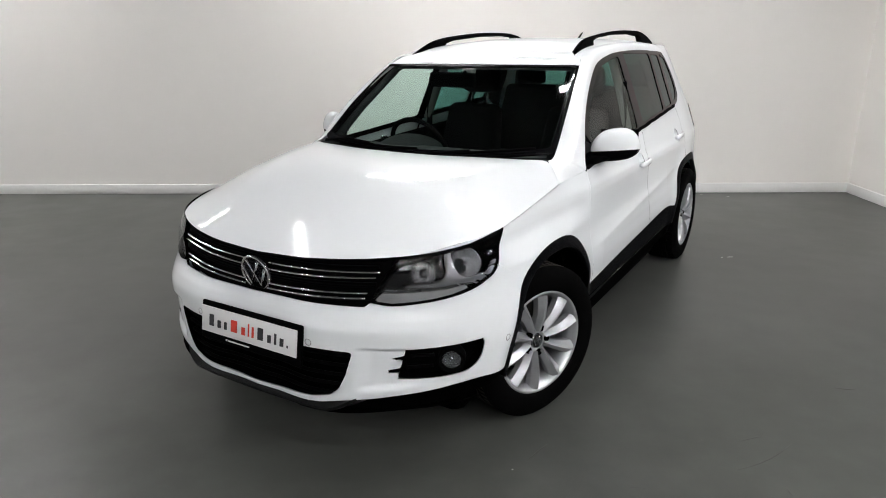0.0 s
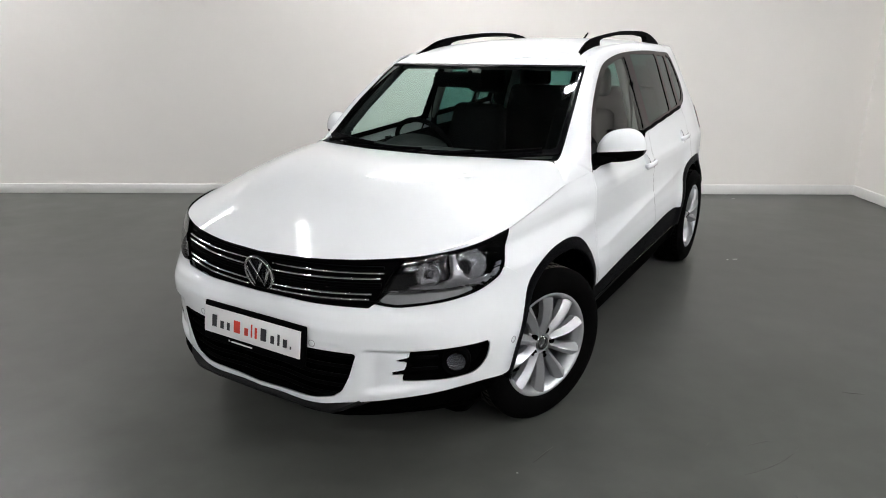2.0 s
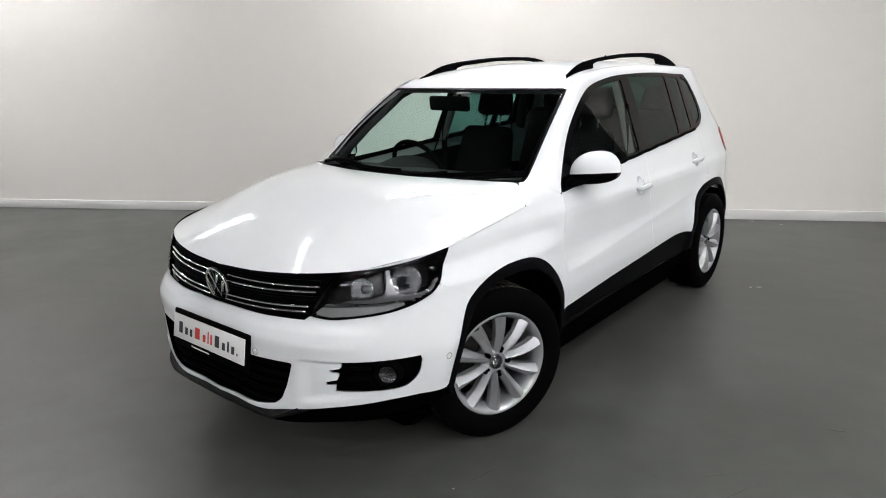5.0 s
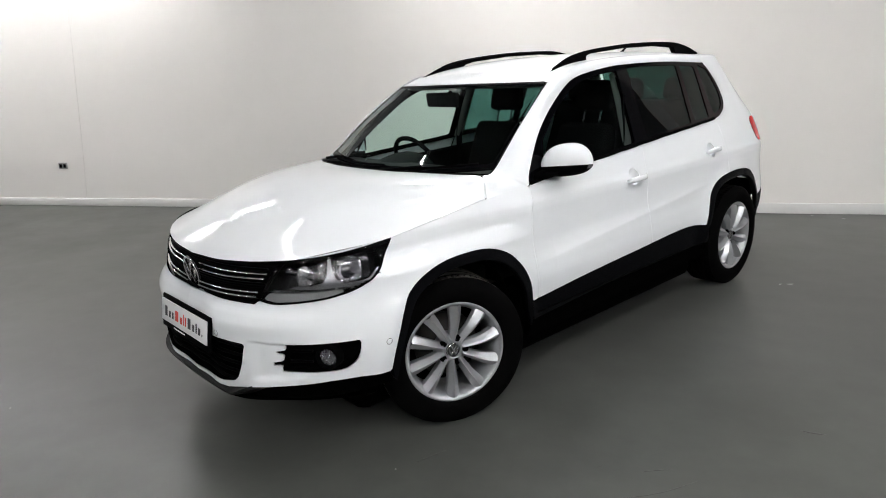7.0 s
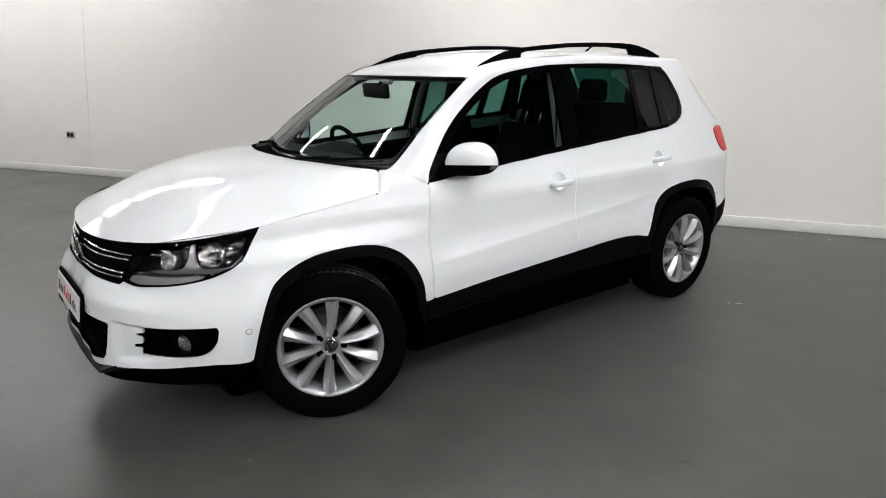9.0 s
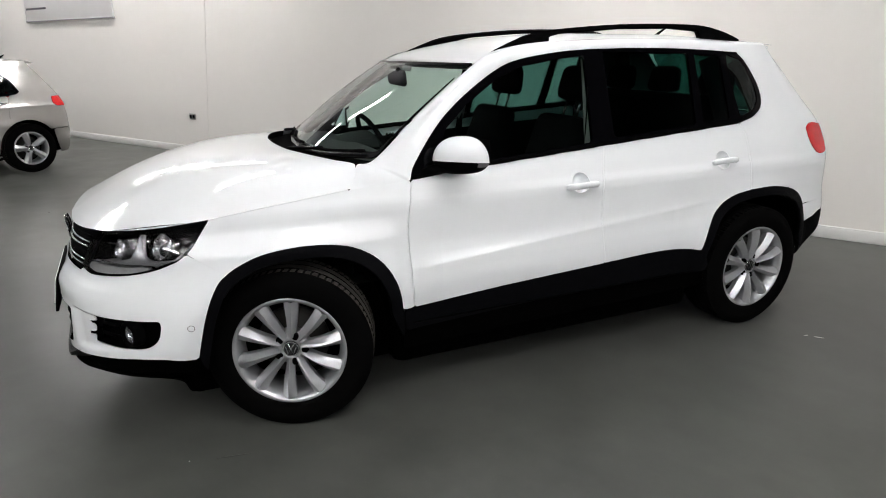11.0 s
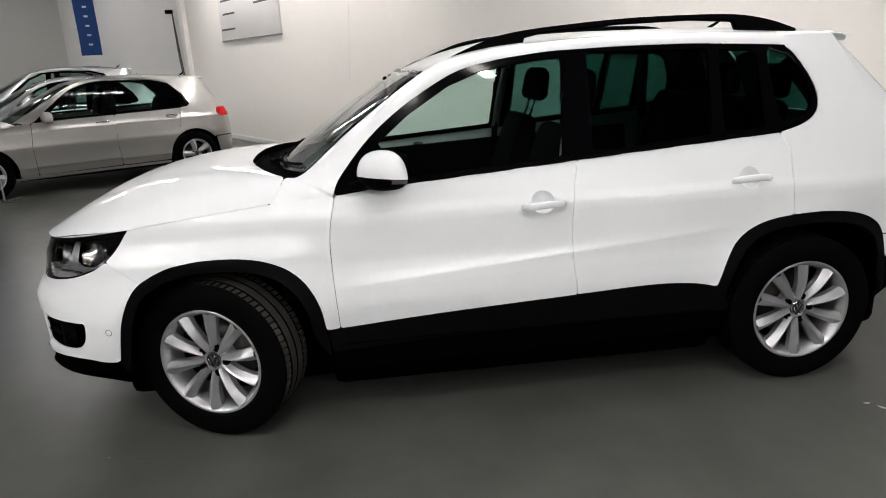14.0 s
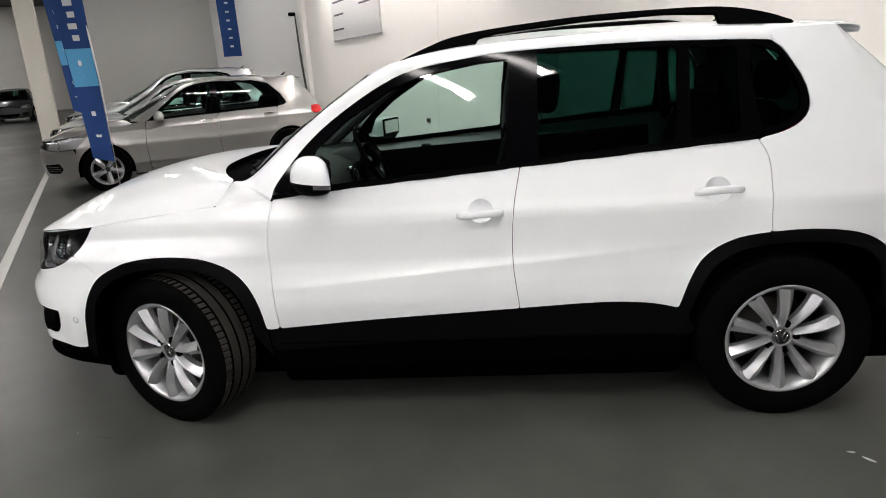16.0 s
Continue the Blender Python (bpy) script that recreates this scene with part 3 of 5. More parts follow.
hang = thing("hanging_banner", "blue hanging banner with a row of white marks beside the wall", "banner", ROOM @ pose(-27.0, -0.5, 2.12))
part("cloth", grid(lambda u, v: np.stack([0.04 * np.sin(7 * v), (u - 0.5) * 0.64, 2.6 * v], -1), 6, 24), BLUE, hang)
part("top_bar", box((0.04, 0.70, 0.05), (0, 0, 2.61), 0.01), CHROME, hang)
for i in range(6):
    part("print_bar", box((0.02, 0.12, 0.06), (0.06 + 0.04 * math.sin(7 * (0.15 + 0.13 * i)) , 0, 0.35 + 0.30 * i)), PAPER, hang)


def feather_flag(m, tall, foot, low, wide, label):
    """A tall flag on a pole with a cross foot; the cloth hangs to one side and narrows below."""
    ob = thing("feather_flag", label, "flag", m, "feather flags")
    part("pole", sweep([(0, 0, 0.03), (0, 0.005, tall * 0.5), (0, -0.05, tall * 0.93), (0, -0.2, tall)], oval(0.011, 0.011, 8)), PAPER, ob, "white flag pole")
    for a in (45, 135):
        part("foot_bar", box((foot, 0.035, 0.02), (0, 0, 0.012), 0.004, m=pose(0, 0, 0, 0, 0, a)), CHROME, ob)

    def cloth(u, v):
        z = low + (tall - 0.12 - low) * v
        w = wide * (0.62 + 0.38 * v ** 1.3)
        z = z + 0.09 * u * (1 - v) ** 8
        return np.stack([0.03 * np.sin(9 * v + 2.5 * u) + 0.10 * u * np.sin(4 * v + 1), -0.012 - w * u, z], -1)
    part("cloth", grid(cloth, 8, 50), BLUE, ob, "blue flag cloth")

    def patch(u0, u1, v0, v1):
        def lifted(u, v):
            p = cloth(u0 + (u1 - u0) * u, v0 + (v1 - v0) * v)
            p[:, 0] += 0.006
            return p
        return grid(lifted, 4, 8)
    part("print_block", patch(0.02, 0.98, 0.42, 0.62), SKY_BLUE, ob, "light blue printed block")
    for v0 in (0.46, 0.53):
        part("print_bar", patch(0.30, 0.62, v0, v0 + 0.028), PAPER, ob)
    for k, v0 in enumerate(np.arange(0.66, 0.97, 0.06)):
        part("print_bar", patch(0.36, 0.60 + 0.06 * (k % 2), v0, v0 + 0.03), PAPER, ob)
    part("print_ring", patch(0.40, 0.58, 0.26, 0.285), PAPER, ob)
    part("print_bar", patch(0.35, 0.6, 0.14, 0.155), PAPER, ob)
    return ob


feather_flag(ROOM @ pose(-11.15, -4.76, 0), 3.0, 0.5, 0.44, 0.40, "tall blue feather flag with white marks beside a parked car")
feather_flag(ROOM @ pose(-15.1, -5.12, 0), 3.2, 0.5, 0.95, 0.36, "tall blue feather flag standing behind the parked cars")


# ---- the white car: nose at -y, its left flank at +x ----
NOSE = ramp([.15, .30, .54, .605, .64, .680, .70, 1.6], [.028, .030, .028, .036, .028, .004, 0, 0])


def creases(s, z):
    """Outward x of the rising crease along the doors, and y of the ledge beside the fog lamps."""
    d = z - (.630 + .0733 * (s - 1.989))
    fade = np.clip((s - 1.95) / .15, 0, 1) * np.clip((3.78 - s) / .35, 0, 1)
    r = np.sqrt(d * d + .004 ** 2)
    dx = .013 * fade * np.where(d < 0, np.exp(-r / .10), np.exp(-r / .05))
    ledge = .357 + .14 * (s - .47)
    low = np.clip((.549 - z) / .012, 0, 1) * ease((z - ledge) / .034)
    dy = .018 * low * ease((s - .468) / .07) * np.clip((.80 - s) / .16, 0, 1)
    # the bumper stands proud under the grille, and the wings roll inwards over the lamps
    dy = dy - NOSE(z) * (.30 + .70 * ease((s - .10) / .20)) * (1 - ease((s - .52) / .45))
    dx = dx - .042 * ease((z - .765) / .10) * ease((s - .64) / .30) * ease((2.02 - s) / .30)
    dy = dy - .028 * ease((s - 4.45) / .25)
    return dx, dy


SKIN = Wrap(
    [(0, -2.14), (.30, -2.12), (.55, -2.045), (.70, -1.955), (.79, -1.86), (.845, -1.74), (.868, -1.62), (.884, -1.4), (.892, -1.1), (.892, -.5),
     (.892, .4), (.888, 1.1), (.868, 1.6), (.80, 2.0), (.65, 2.17), (.4, 2.23), (0, 2.25)],
    ([.2, .3, .44, .55, .62, .69, .74, .88, .915, .96, 1.03, 1.085, 1.3, 1.5, 1.6], [.06, .04, .018, .008, .015, .028, .034, .036, .041, .060, .084, .103, .185, .265, .315]),
    ([.15, .22, .27, .36, .5, .6, .66, .72, .8, .86, .95, 1.1], [.06, .025, .01, .004, 0, .008, .022, .03, .05, .085, .2, .45]),
    ([.2, .3, .45, .7, .95, 1.1, 1.245, 1.41, 1.54, 1.6], [.14, .10, .045, .045, .050, .10, .26, .45, .62, .70]),
    .892, (-1.302, 1.302), .42, 0.019, creases)
suv = thing("suv", "white compact five-door SUV with black lower cladding and roof rails", "car")

# shared outlines, in length along the skin and height
F_ARCH = [(1.076, .388), (1.118, .57), (1.172, .685), (1.262, .743), (1.364, .775), (1.50, .786), (1.645, .774), (1.768, .727), (1.849, .653), (1.896, .556), (1.915, .450)]
R_ARCH = [(3.622, .497), (3.664, .61), (3.723, .70), (3.827, .762), (3.956, .787), (4.134, .793), (4.30, .772), (4.40, .735), (4.452, .68), (4.463, .58), (4.47, .50)]
LAMP_LOW = [(.518, .704), (.60, .695), (.70, .703), (.83, .719), (.94, .741), (1.015, .768)]
LAMP_OUT = [(1.015, .768), (1.07, .806), (1.105, .853), (1.13, .908)]
HOODLINE = [(1.13, .910), (1.2, .919), (1.471, .948), (1.725, .976)]
BELT = [(1.99, 1.003), (2.257, 1.027), (3.013, 1.081), (3.938, 1.142)]
GAP_A = [(1.99, 1.003), (1.962, .868), (1.957, .727), (1.971, .452)]
GAP_B = [(3.010, 1.080), (2.978, .915), (2.969, .709), (2.99, .513)]
GAP_C = [(3.938, 1.142), (3.978, 1.044), (3.975, .787)]
WIN_REAR = [(3.938, 1.142), (4.047, 1.168), (4.121, 1.212), (4.143, 1.275), (4.124, 1.36), (4.061, 1.468), (4.02, 1.505)]
WIN_TOP = [(4.02, 1.505), (3.973, 1.514), (3.524, 1.533), (3.073, 1.530), (2.845, 1.516), (2.606, 1.482), (2.462, 1.430), (2.276, 1.319), (2.138, 1.208), (2.014, 1.066), (1.985, 1.003)]

f_arch, r_arch = smooth(F_ARCH, 4), smooth(R_ARCH, 4)
lamp_low, lamp_out, hoodline = smooth(LAMP_LOW, 4), smooth(LAMP_OUT, 4), smooth(HOODLINE, 4)
belt, gap_a, gap_b, gap_c = smooth(BELT, 5), smooth(GAP_A, 5), smooth(GAP_B, 5), smooth(GAP_C, 5)
win_rear, win_top = smooth(WIN_REAR, 5), smooth(WIN_TOP, 5)


def outline(*runs):
    return [tuple(p) for run in runs for p in np.asarray(run, float)]


def both(name, poly, material, holes=(), label="", out=0.0, shear=0.0, **kw):
    """The same skin piece on the left and the right flank."""
    surf = SKIN.off(out) if out else SKIN
    if shear:
        plain, poly, holes = surf, [(a, b - shear * abs(a)) for a, b in poly], [[(a, b - shear * abs(a)) for a, b in h] for h in holes]
        surf = lambda a, b: plain(a, b + shear * np.abs(a))
    for flip in (False, True):
        g = mirror_s if flip else (lambda q: q)
        part(name, panel(surf, g(poly), [g(h) for h in holes], **kw), material, suv, label)


# bumper with the lower intake, the fog lamp pockets and their slots
half_top = outline([(0, .684), (.3, .685), (.50, .688)], lamp_low, lamp_out[1:4], [(1.13, .752), (1.21, .704)])
half_low = outline(f_arch[:12][::-1], [(1.074, .380), (.95, .386), (.835, .383), (.62, .360), (.406, .324), (.34, .310), (.15, .298), (0, .296)])
bumper = sym(half_top + half_low)
intake = sym([(0, .530), (.30, .530), (.468, .529), (.442, .436), (.412, .372), (.380, .348), (.30, .332), (.115, .318), (0, .315)])
fog = outline(smooth([(.654, .545), (.79, .548), (.946, .547)], 3), smooth([(.951, .53), (.938, .475), (.894, .434), (.81, .427), (.627, .425)], 3))
slot_a = [(.600, .507), (.662, .520), (.662, .503), (.611, .498)]
slot_b = [(.584, .458), (.648, .472), (.648, .454), (.596, .448)]
pockets = [fog, slot_a, slot_b]
part("front_bumper", panel(SKIN, bumper, [intake] + pockets + [mirror_s(p) for p in pockets], cell=.012), WHITE_PAINT, suv, "white painted front bumper")


def rim_wall(name, ring, d0, d1, parent, label=""):
    """A black wall that runs inwards from an opening in the skin."""
    q = [tuple(p) for p in ring] + [tuple(ring[0])]
    a, b = np.array(q).T
    p0, p1 = SKIN.off(d0)(a, b), SKIN.off(d1)(a, b)
    return part(name, ([v for w in zip(p0, p1) for v in w], [(2 * i, 2 * i + 1, 2 * i + 3, 2 * i + 2) for i in range(len(q) - 1)]), BLACK_VOID, parent, label)


rim_wall("intake_wall", intake, -.006, -.04, suv)
part("intake_grille", panel(SKIN.off(-.03), sym([(0, .56), (.5, .56), (.5, .33), (.42, .29), (0, .27)]), depth=.004, cell=.02), BLACK_VOID, suv, "black lower air intake")
for z in (.345, .385, .425, .465, .505):
    w = .43 + (z - .36) * .25
    part("intake_bar", sweep(SKIN.off(-.022)(np.linspace(-w, w, 41), np.full(41, z)), oval(.008, .006, 8)), BLACK_PLASTIC, suv)
lip_z = ramp([0, .15, .34, .41, .47, .60], [.296, .299, .311, .325, .338, .362])
lip_y = ramp([0, .20, .36, .40, .44, .52], [-2.166, -2.162, -2.150, -2.140, -2.115, -2.045])


def chin(u, v):
    """A projecting lip: from the bumper's edge out to a sharp front edge, then back underneath."""
    x = (2 * u - 1) * .50
    a = np.abs(x)
    top = SKIN.off(-.004)(np.sign(x) * a * 1.045, lip_z(a))
    edge_hi = np.stack([x, lip_y(a), .297 + .055 * ease((a - .34) / .16)], -1)
    edge_lo = edge_hi - np.stack([0 * x, -.004 + 0 * x, .014 + 0 * x], -1)
    back = np.stack([x * .98, lip_y(a) + .14, .262 + 0 * x], -1)
    w = [np.clip(1 - np.abs(v * 3 - k), 0, 1)[:, None] for k in range(4)]
    return top * w[0] + edge_hi * w[1] + edge_lo * w[2] + back * w[3]


flat(part("lower_lip", grid(chin, 48, 3), LIP_PLASTIC, suv, "black plastic lower bumper lip"), 25)
# near-black panel standing in for the dark void below the bumper sides
both("bumper_shade", [(.42, .326), (.62, .362), (.835, .385), (.95, .388), (1.10, .382), (1.13, .30), (.8, .29), (.42, .275)], BLACK_VOID, out=-.035, inset=0, depth=.01)


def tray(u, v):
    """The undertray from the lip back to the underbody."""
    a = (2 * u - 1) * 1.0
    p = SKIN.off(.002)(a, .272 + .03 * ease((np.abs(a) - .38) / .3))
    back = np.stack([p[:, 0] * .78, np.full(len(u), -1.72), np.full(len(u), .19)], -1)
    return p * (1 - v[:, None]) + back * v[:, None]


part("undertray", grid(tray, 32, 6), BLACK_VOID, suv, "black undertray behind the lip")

# grille with paired chrome bars
grille_half = [(0, .838), (.2, .841), (.392, .851), (.50, .860), (.61, .866), (.575, .80), (.525, .712), (.505, .688), (.3, .683), (0, .682)]
part("grille", panel(SKIN.off(-.022), sym(grille_half), inset=0, depth=.01, cell=.014), BLACK_PLASTIC, suv, "black radiator grille")
for z0, z1 in ((.797, .812), (.773, .793), (.720, .738), (.700, .719)):
    for g in (-1, 1):
        a = np.linspace(.06, .50 + (z0 - .70) * .5, 24)
        zz = z0 + (z1 - z0) * (a / .55) ** 1.5
        part("grille_bar", sweep(SKIN.off(-.010)(g * a, zz), oval(.006, .0045, 8)), CHROME, suv, "thin chrome grille bar")
for z0 in (.815, .755, .746, .69):
    a = np.linspace(-.54, .54, 41)
    part("grille_rib", sweep(SKIN.off(-.016)(a, z0 + .016 * (abs(a) / .55) ** 1.5), oval(.005, .006, 6)), BLACK_PLASTIC, suv)


def emblem(parent, r, m):
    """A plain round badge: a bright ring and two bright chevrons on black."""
    disc = part("badge", moved(lathe([(-.006 * r / .07, 0), (-.006 * r / .07, r * .8), (0, r * .93), (-.1 * r, r)], 40), m), BADGE_BLACK, parent, "round chrome and black badge")
    ring = [(r * (.93 + .075 * math.cos(t)), .06 * r * math.sin(t)) for t in np.linspace(0, 2 * math.pi, 10, endpoint=False)]
    part("badge_ring", moved(lathe([(z, x) for x, z in ring + ring[:1]], 40), m), CHROME, disc)
    w = .075 * r
    for path in ([(-.40, .72), (0, -.05), (.40, .72)], [(-.78, .35), (-.36, -.68), (0, .02), (.36, -.68), (.78, .35)]):
        pts = [m @ Vector((.03 * r, a * r, b * r)) for a, b in path]
        out = m.to_3x3() @ Vector((1, 0, 0))
        part("badge_stroke", sweep(pts, [(-w, -w * .8), (w, -w * .8), (w, w * .8), (-w, w * .8)], up=tuple(out)), CHROME, disc)
    return disc


emblem(suv, .074, Matrix(((0, 1, 0, 0), (-1, 0, 0, -2.101), (0, 0, 1, .749), (0, 0, 0, 1))) @ pose(0, 0, 0, 0, 8, 0))

# number plate carrier with a plain dealer plate: dark, red and dark bars for the lettering
plate = part("plate_holder", box((.535, .014, .156), (0, 0, -.012), .006), BLACK_PLASTIC, suv, "black number plate surround")
plate.matrix_local = pose(.012, -2.162, .547, -9)
part("plate_face", box((.508, .006, .104), (-.006, -.010, -.006), .002), PLATE_WHITE, plate, "white dealer plate")
x = -.222
for wide, tall, ink in ((.040, .047, 0), (.030, .030, 0), (.024, .030, 0), (.054, .047, 1), (.030, .030, 1), (.011, .050, 1), (.017, .042, 1),
                        (.046, .047, 0), (.029, .030, 0), (.017, .042, 0), (.030, .030, 0), (.010, .010, 0)):
    part("plate_bar", box((wide * .62, .002, tall), (x + wide / 2, -.0135, -.030 + tall / 2)), INK_RED if ink else INK_BLACK, plate)
    x += wide + .0085
part("plate_note", box((.115, .002, .005), (-.055, -.0078, -.074)), PLATE_WHITE, plate)
part("plate_note", box((.006, .002, .006), (-.122, -.0078, -.073)), PLATE_WHITE, plate)

# wings, doors, rear quarters
both("front_wing", outline(hoodline, [(1.87, .991), (1.986, 1.002)], gap_a, f_arch[10:][::-1], [(1.21, .704), (1.13, .752)], lamp_out[3:]), WHITE_PAINT, label="white painted front wing")


both("seam_flange", [(1.068, .787), (1.14, .756), (1.225, .706), (1.20, .69), (1.12, .735), (1.06, .766)], WHITE_PAINT, out=-.002, inset=0, depth=.004)


def ellipse(cx, cz, rx, rz, n=28):
    return [(cx + rx * math.cos(2 * math.pi * i / n), cz + rz * math.sin(2 * math.pi * i / n)) for i in range(n)]


CUP_F, CUP_R = (2.846, .921), (3.776, .961)
sill_f = smooth([(1.971, .452), (2.386, .482), (2.968, .511), (2.99, .513)], 4)
sill_r = smooth([(2.99, .513), (3.311, .527), (3.494, .519), (3.64, .494)], 4)
both("front_door", outline(belt[:11], gap_b, sill_f[::-1], gap_a[::-1]), WHITE_PAINT, [ellipse(*CUP_F, .050, .046)], "white painted front door", cell=.009, shear=.0733, inset=.0014)
both("rear_door", outline(belt[10:], gap_c, r_arch[:17][::-1], sill_r[::-1], gap_b[::-1]), WHITE_PAINT, [ellipse(*CUP_R, .050, .046)], "white painted rear door", cell=.009, shear=.0733, inset=.0014)
tail = smooth([(4.545, 1.090), (4.63, 1.112), (4.74, 1.105), (4.86, 1.075), (4.86, .97), (4.74, .935), (4.65, .940), (4.585, .975), (4.55, 1.03), (4.545, 1.090)], 4)
quarter = outline(gap_c[::-1], win_rear, [(4.02, 1.553), (4.3, 1.553), (4.55, 1.553), (4.94, 1.553), (4.94, 1.12), (4.88, 1.10), (4.88, .66), (4.60, .66), (4.46, .66)], r_arch[16:34][::-1])
both("rear_quarter", quarter, WHITE_PAINT, [tail], "white painted rear quarter panel", inset=.0014)
both("tail_lamp", tail, RED_LENS, label="red tail lamp", out=.004, depth=.03)
TG = SKIN.length - 4.86
part("tailgate", panel(lambda a, b: SKIN.off(-.002)(SKIN.length - np.where(a < 0, -a, a) * 1.0, b) * np.stack([np.where(a < 0, 1, -1), 1 + 0 * a, 1 + 0 * a], -1), [(-TG, .67), (TG, .67), (TG, 1.12), (-TG, 1.12)], cell=.04), WHITE_PAINT, suv, "white painted tailgate")
part("rear_window", panel(lambda a, b: SKIN(SKIN.length - np.abs(a), b) * np.stack([np.where(a < 0, 1, -1), 1 + 0 * a, 1 + 0 * a], -1), [(-.72, 1.125), (.72, 1.125), (.64, 1.5), (-.64, 1.5)], cell=.04, depth=.004), GLASS_DARK, suv, "dark tailgate window")
both("rear_bumper", [(4.45, .655), (4.462, .556), (4.60, .570), (4.70, .592), (4.9, .607), (5.6, .607), (5.6, .66), (4.60, .66)], WHITE_PAINT, label="white upper rear bumper", inset=.0004)
both("rear_bumper_skirt", [(4.47, .550), (4.60, .564), (4.70, .586), (4.9, .601), (5.62, .601), (5.62, .46), (4.9, .485), (4.78, .475), (4.62, .420), (4.45, .35)], BLACK_PLASTIC, label="black lower rear bumper", out=-.002)

# black arch trims and sills
both("arch_trim", outline(f_arch, [(1.93, .30)], [(1.44 + (a - 1.44) * .89, .345 + (b - .345) * .89) for a, b in f_arch[::-1]], [(1.10, .30)]), TRIM_PLASTIC, label="black wheel arch trim", out=.004, inset=.001, depth=.03)
both("arch_trim", outline(r_arch, [(4.50, .36)], [(4.044 + (a - 4.044) * .89, .345 + (b - .345) * .89) for a, b in r_arch[::-1]], [(3.66, .36)]), TRIM_PLASTIC, label="black wheel arch trim", out=.004, inset=.001, depth=.03)
both("sill_trim", outline([(1.92, .447)], sill_f, sill_r[1:], [(3.70, .40), (3.68, .375), (2.6, .375), (1.93, .345)]), TRIM_PLASTIC, label="black sill cladding", out=.005, inset=.002, depth=.04)
# lower sill in near-black, its shade put into the colour
both("sill_shade", [(1.93, .36), (3.68, .39), (3.68, .275), (1.93, .245)], BLACK_VOID, out=-.008, inset=0, depth=.03)
both("sill_strip", [(1.96, .385), (3.62, .385), (3.62, .380), (1.96, .378)], BLACK_GLOSS, out=.008, inset=0, cell=.006, depth=.004)

# side glass in its black frame
GLASS_F = [(2.110, 1.042), (2.5, 1.068), (2.95, 1.101), (2.985, 1.499), (2.86, 1.491), (2.63, 1.456), (2.492, 1.406), (2.308, 1.296), (2.178, 1.190)]
GLASS_R = [(3.085, 1.113), (3.625, 1.150), (3.655, 1.508), (3.10, 1.514)]
GLASS_S = [(3.685, 1.155), (3.875, 1.167), (3.880, 1.492), (3.70, 1.503)]
GLASS_Q = smooth([(3.96, 1.178), (4.04, 1.197), (4.095, 1.232), (4.112, 1.285), (4.096, 1.36), (4.045, 1.460), (3.99, 1.481), (3.930, 1.484), (3.94, 1.30), (3.96, 1.178)], 3)
both("window_frame", outline(belt, win_rear, win_top), BLACK_GLOSS, [GLASS_F, GLASS_R, GLASS_S, GLASS_Q], "black window surround", out=-.002, inset=.001, depth=.02)
for poly, m_, word in ((GLASS_F, GLASS_FRONT, "green tinted front door glass"), (GLASS_R, GLASS_DARK, "dark privacy glass"), (GLASS_S, GLASS_DARK, "dark privacy glass"), (GLASS_Q, GLASS_DARK, "dark privacy glass")):
    both("side_window", poly, m_, label=word, out=-.006, inset=-.006, depth=.004, cell=.03)
both("belt_strip", outline([(a, b - .004) for a, b in belt], [(a, b + .016) for a, b in belt[::-1]]), BLACK_PLASTIC, out=.005, inset=.001, depth=.012)

# screen pillar and roof side between the side glass and the screen and roof
edge_low = np.vstack([SKIN.off(-.004)(*np.array([(1.727, .972), (1.87, .987), (1.982, .999)]).T), SKIN(win_top[::-1][:, 0], win_top[::-1][:, 1])])
ROOF_EDGE = [(.770, -1.000, .990), (.738, -.972, 1.030), (.702, -.950, 1.064), (.699, -.868, 1.083), (.665, -.645, 1.262), (.605, -.345, 1.466), (.565, -.20, 1.520), (.545, .05, 1.557), (.54, .5, 1.578), (.54, 1.0, 1.578), (.545, 1.30, 1.566)]
low_f, low_len = chord(edge_low)
top_f, top_len = chord(smooth(ROOF_EDGE, 5))
top_pts = smooth(ROOF_EDGE, 5)
TOP_MARK = np.concatenate([[0], np.cumsum(np.linalg.norm(np.diff(top_pts, axis=0), axis=1))])[::5]
TOP_MARK[-1] = top_len
LOW_MARK = [0, .12, .245, .33, .60, 1.02, 1.22, 1.5, 1.95, 2.45, low_len]
low_at, top_at = ramp(np.linspace(0, 1, 11), LOW_MARK), ramp(np.linspace(0, 1, 11), TOP_MARK)
for g in (1, -1):
    def pillar_skin(u, v):
        a, b = low_f(low_at(u)), top_f(top_at(u))
        w = v[:, None]
        p = a * (1 - w) + b * w
        bulge = .020 * np.sin(np.pi * v) * ease(u * 5)
        p = p + np.stack([bulge * .8, -bulge * .35, bulge * .75], -1)
        return p * np.array([g, 1, 1])
    part("side_frame", grid(pillar_skin, 90, 8), WHITE_PAINT, suv, "white painted screen pillar and roof side")

roof_x, roof_z = ramp([-.345, -.2, .05, .5, 1.0, 1.3, 1.8], [.605, .565, .545, .54, .54, .545, .53]), ramp([-.345, -.2, .05, .5, 1.0, 1.3, 1.5, 1.66], [1.466, 1.520, 1.557, 1.578, 1.578, 1.566, 1.556, 1.545])


def roof_skin(u, v):
    w = 2 * u - 1
    y = (-.345 - .064 * (1 - w * w)) * (1 - v) + 1.66 * v
    x = w * roof_x(y)
    z = roof_z(y) + .036 * (1 - np.abs(w) ** 2.4) * np.clip((y + .42) / .5, .12, 1)
    return np.stack([x, y, z], -1)


part("roof", grid(roof_skin, 40, 60), WHITE_PAINT, suv, "white painted roof")
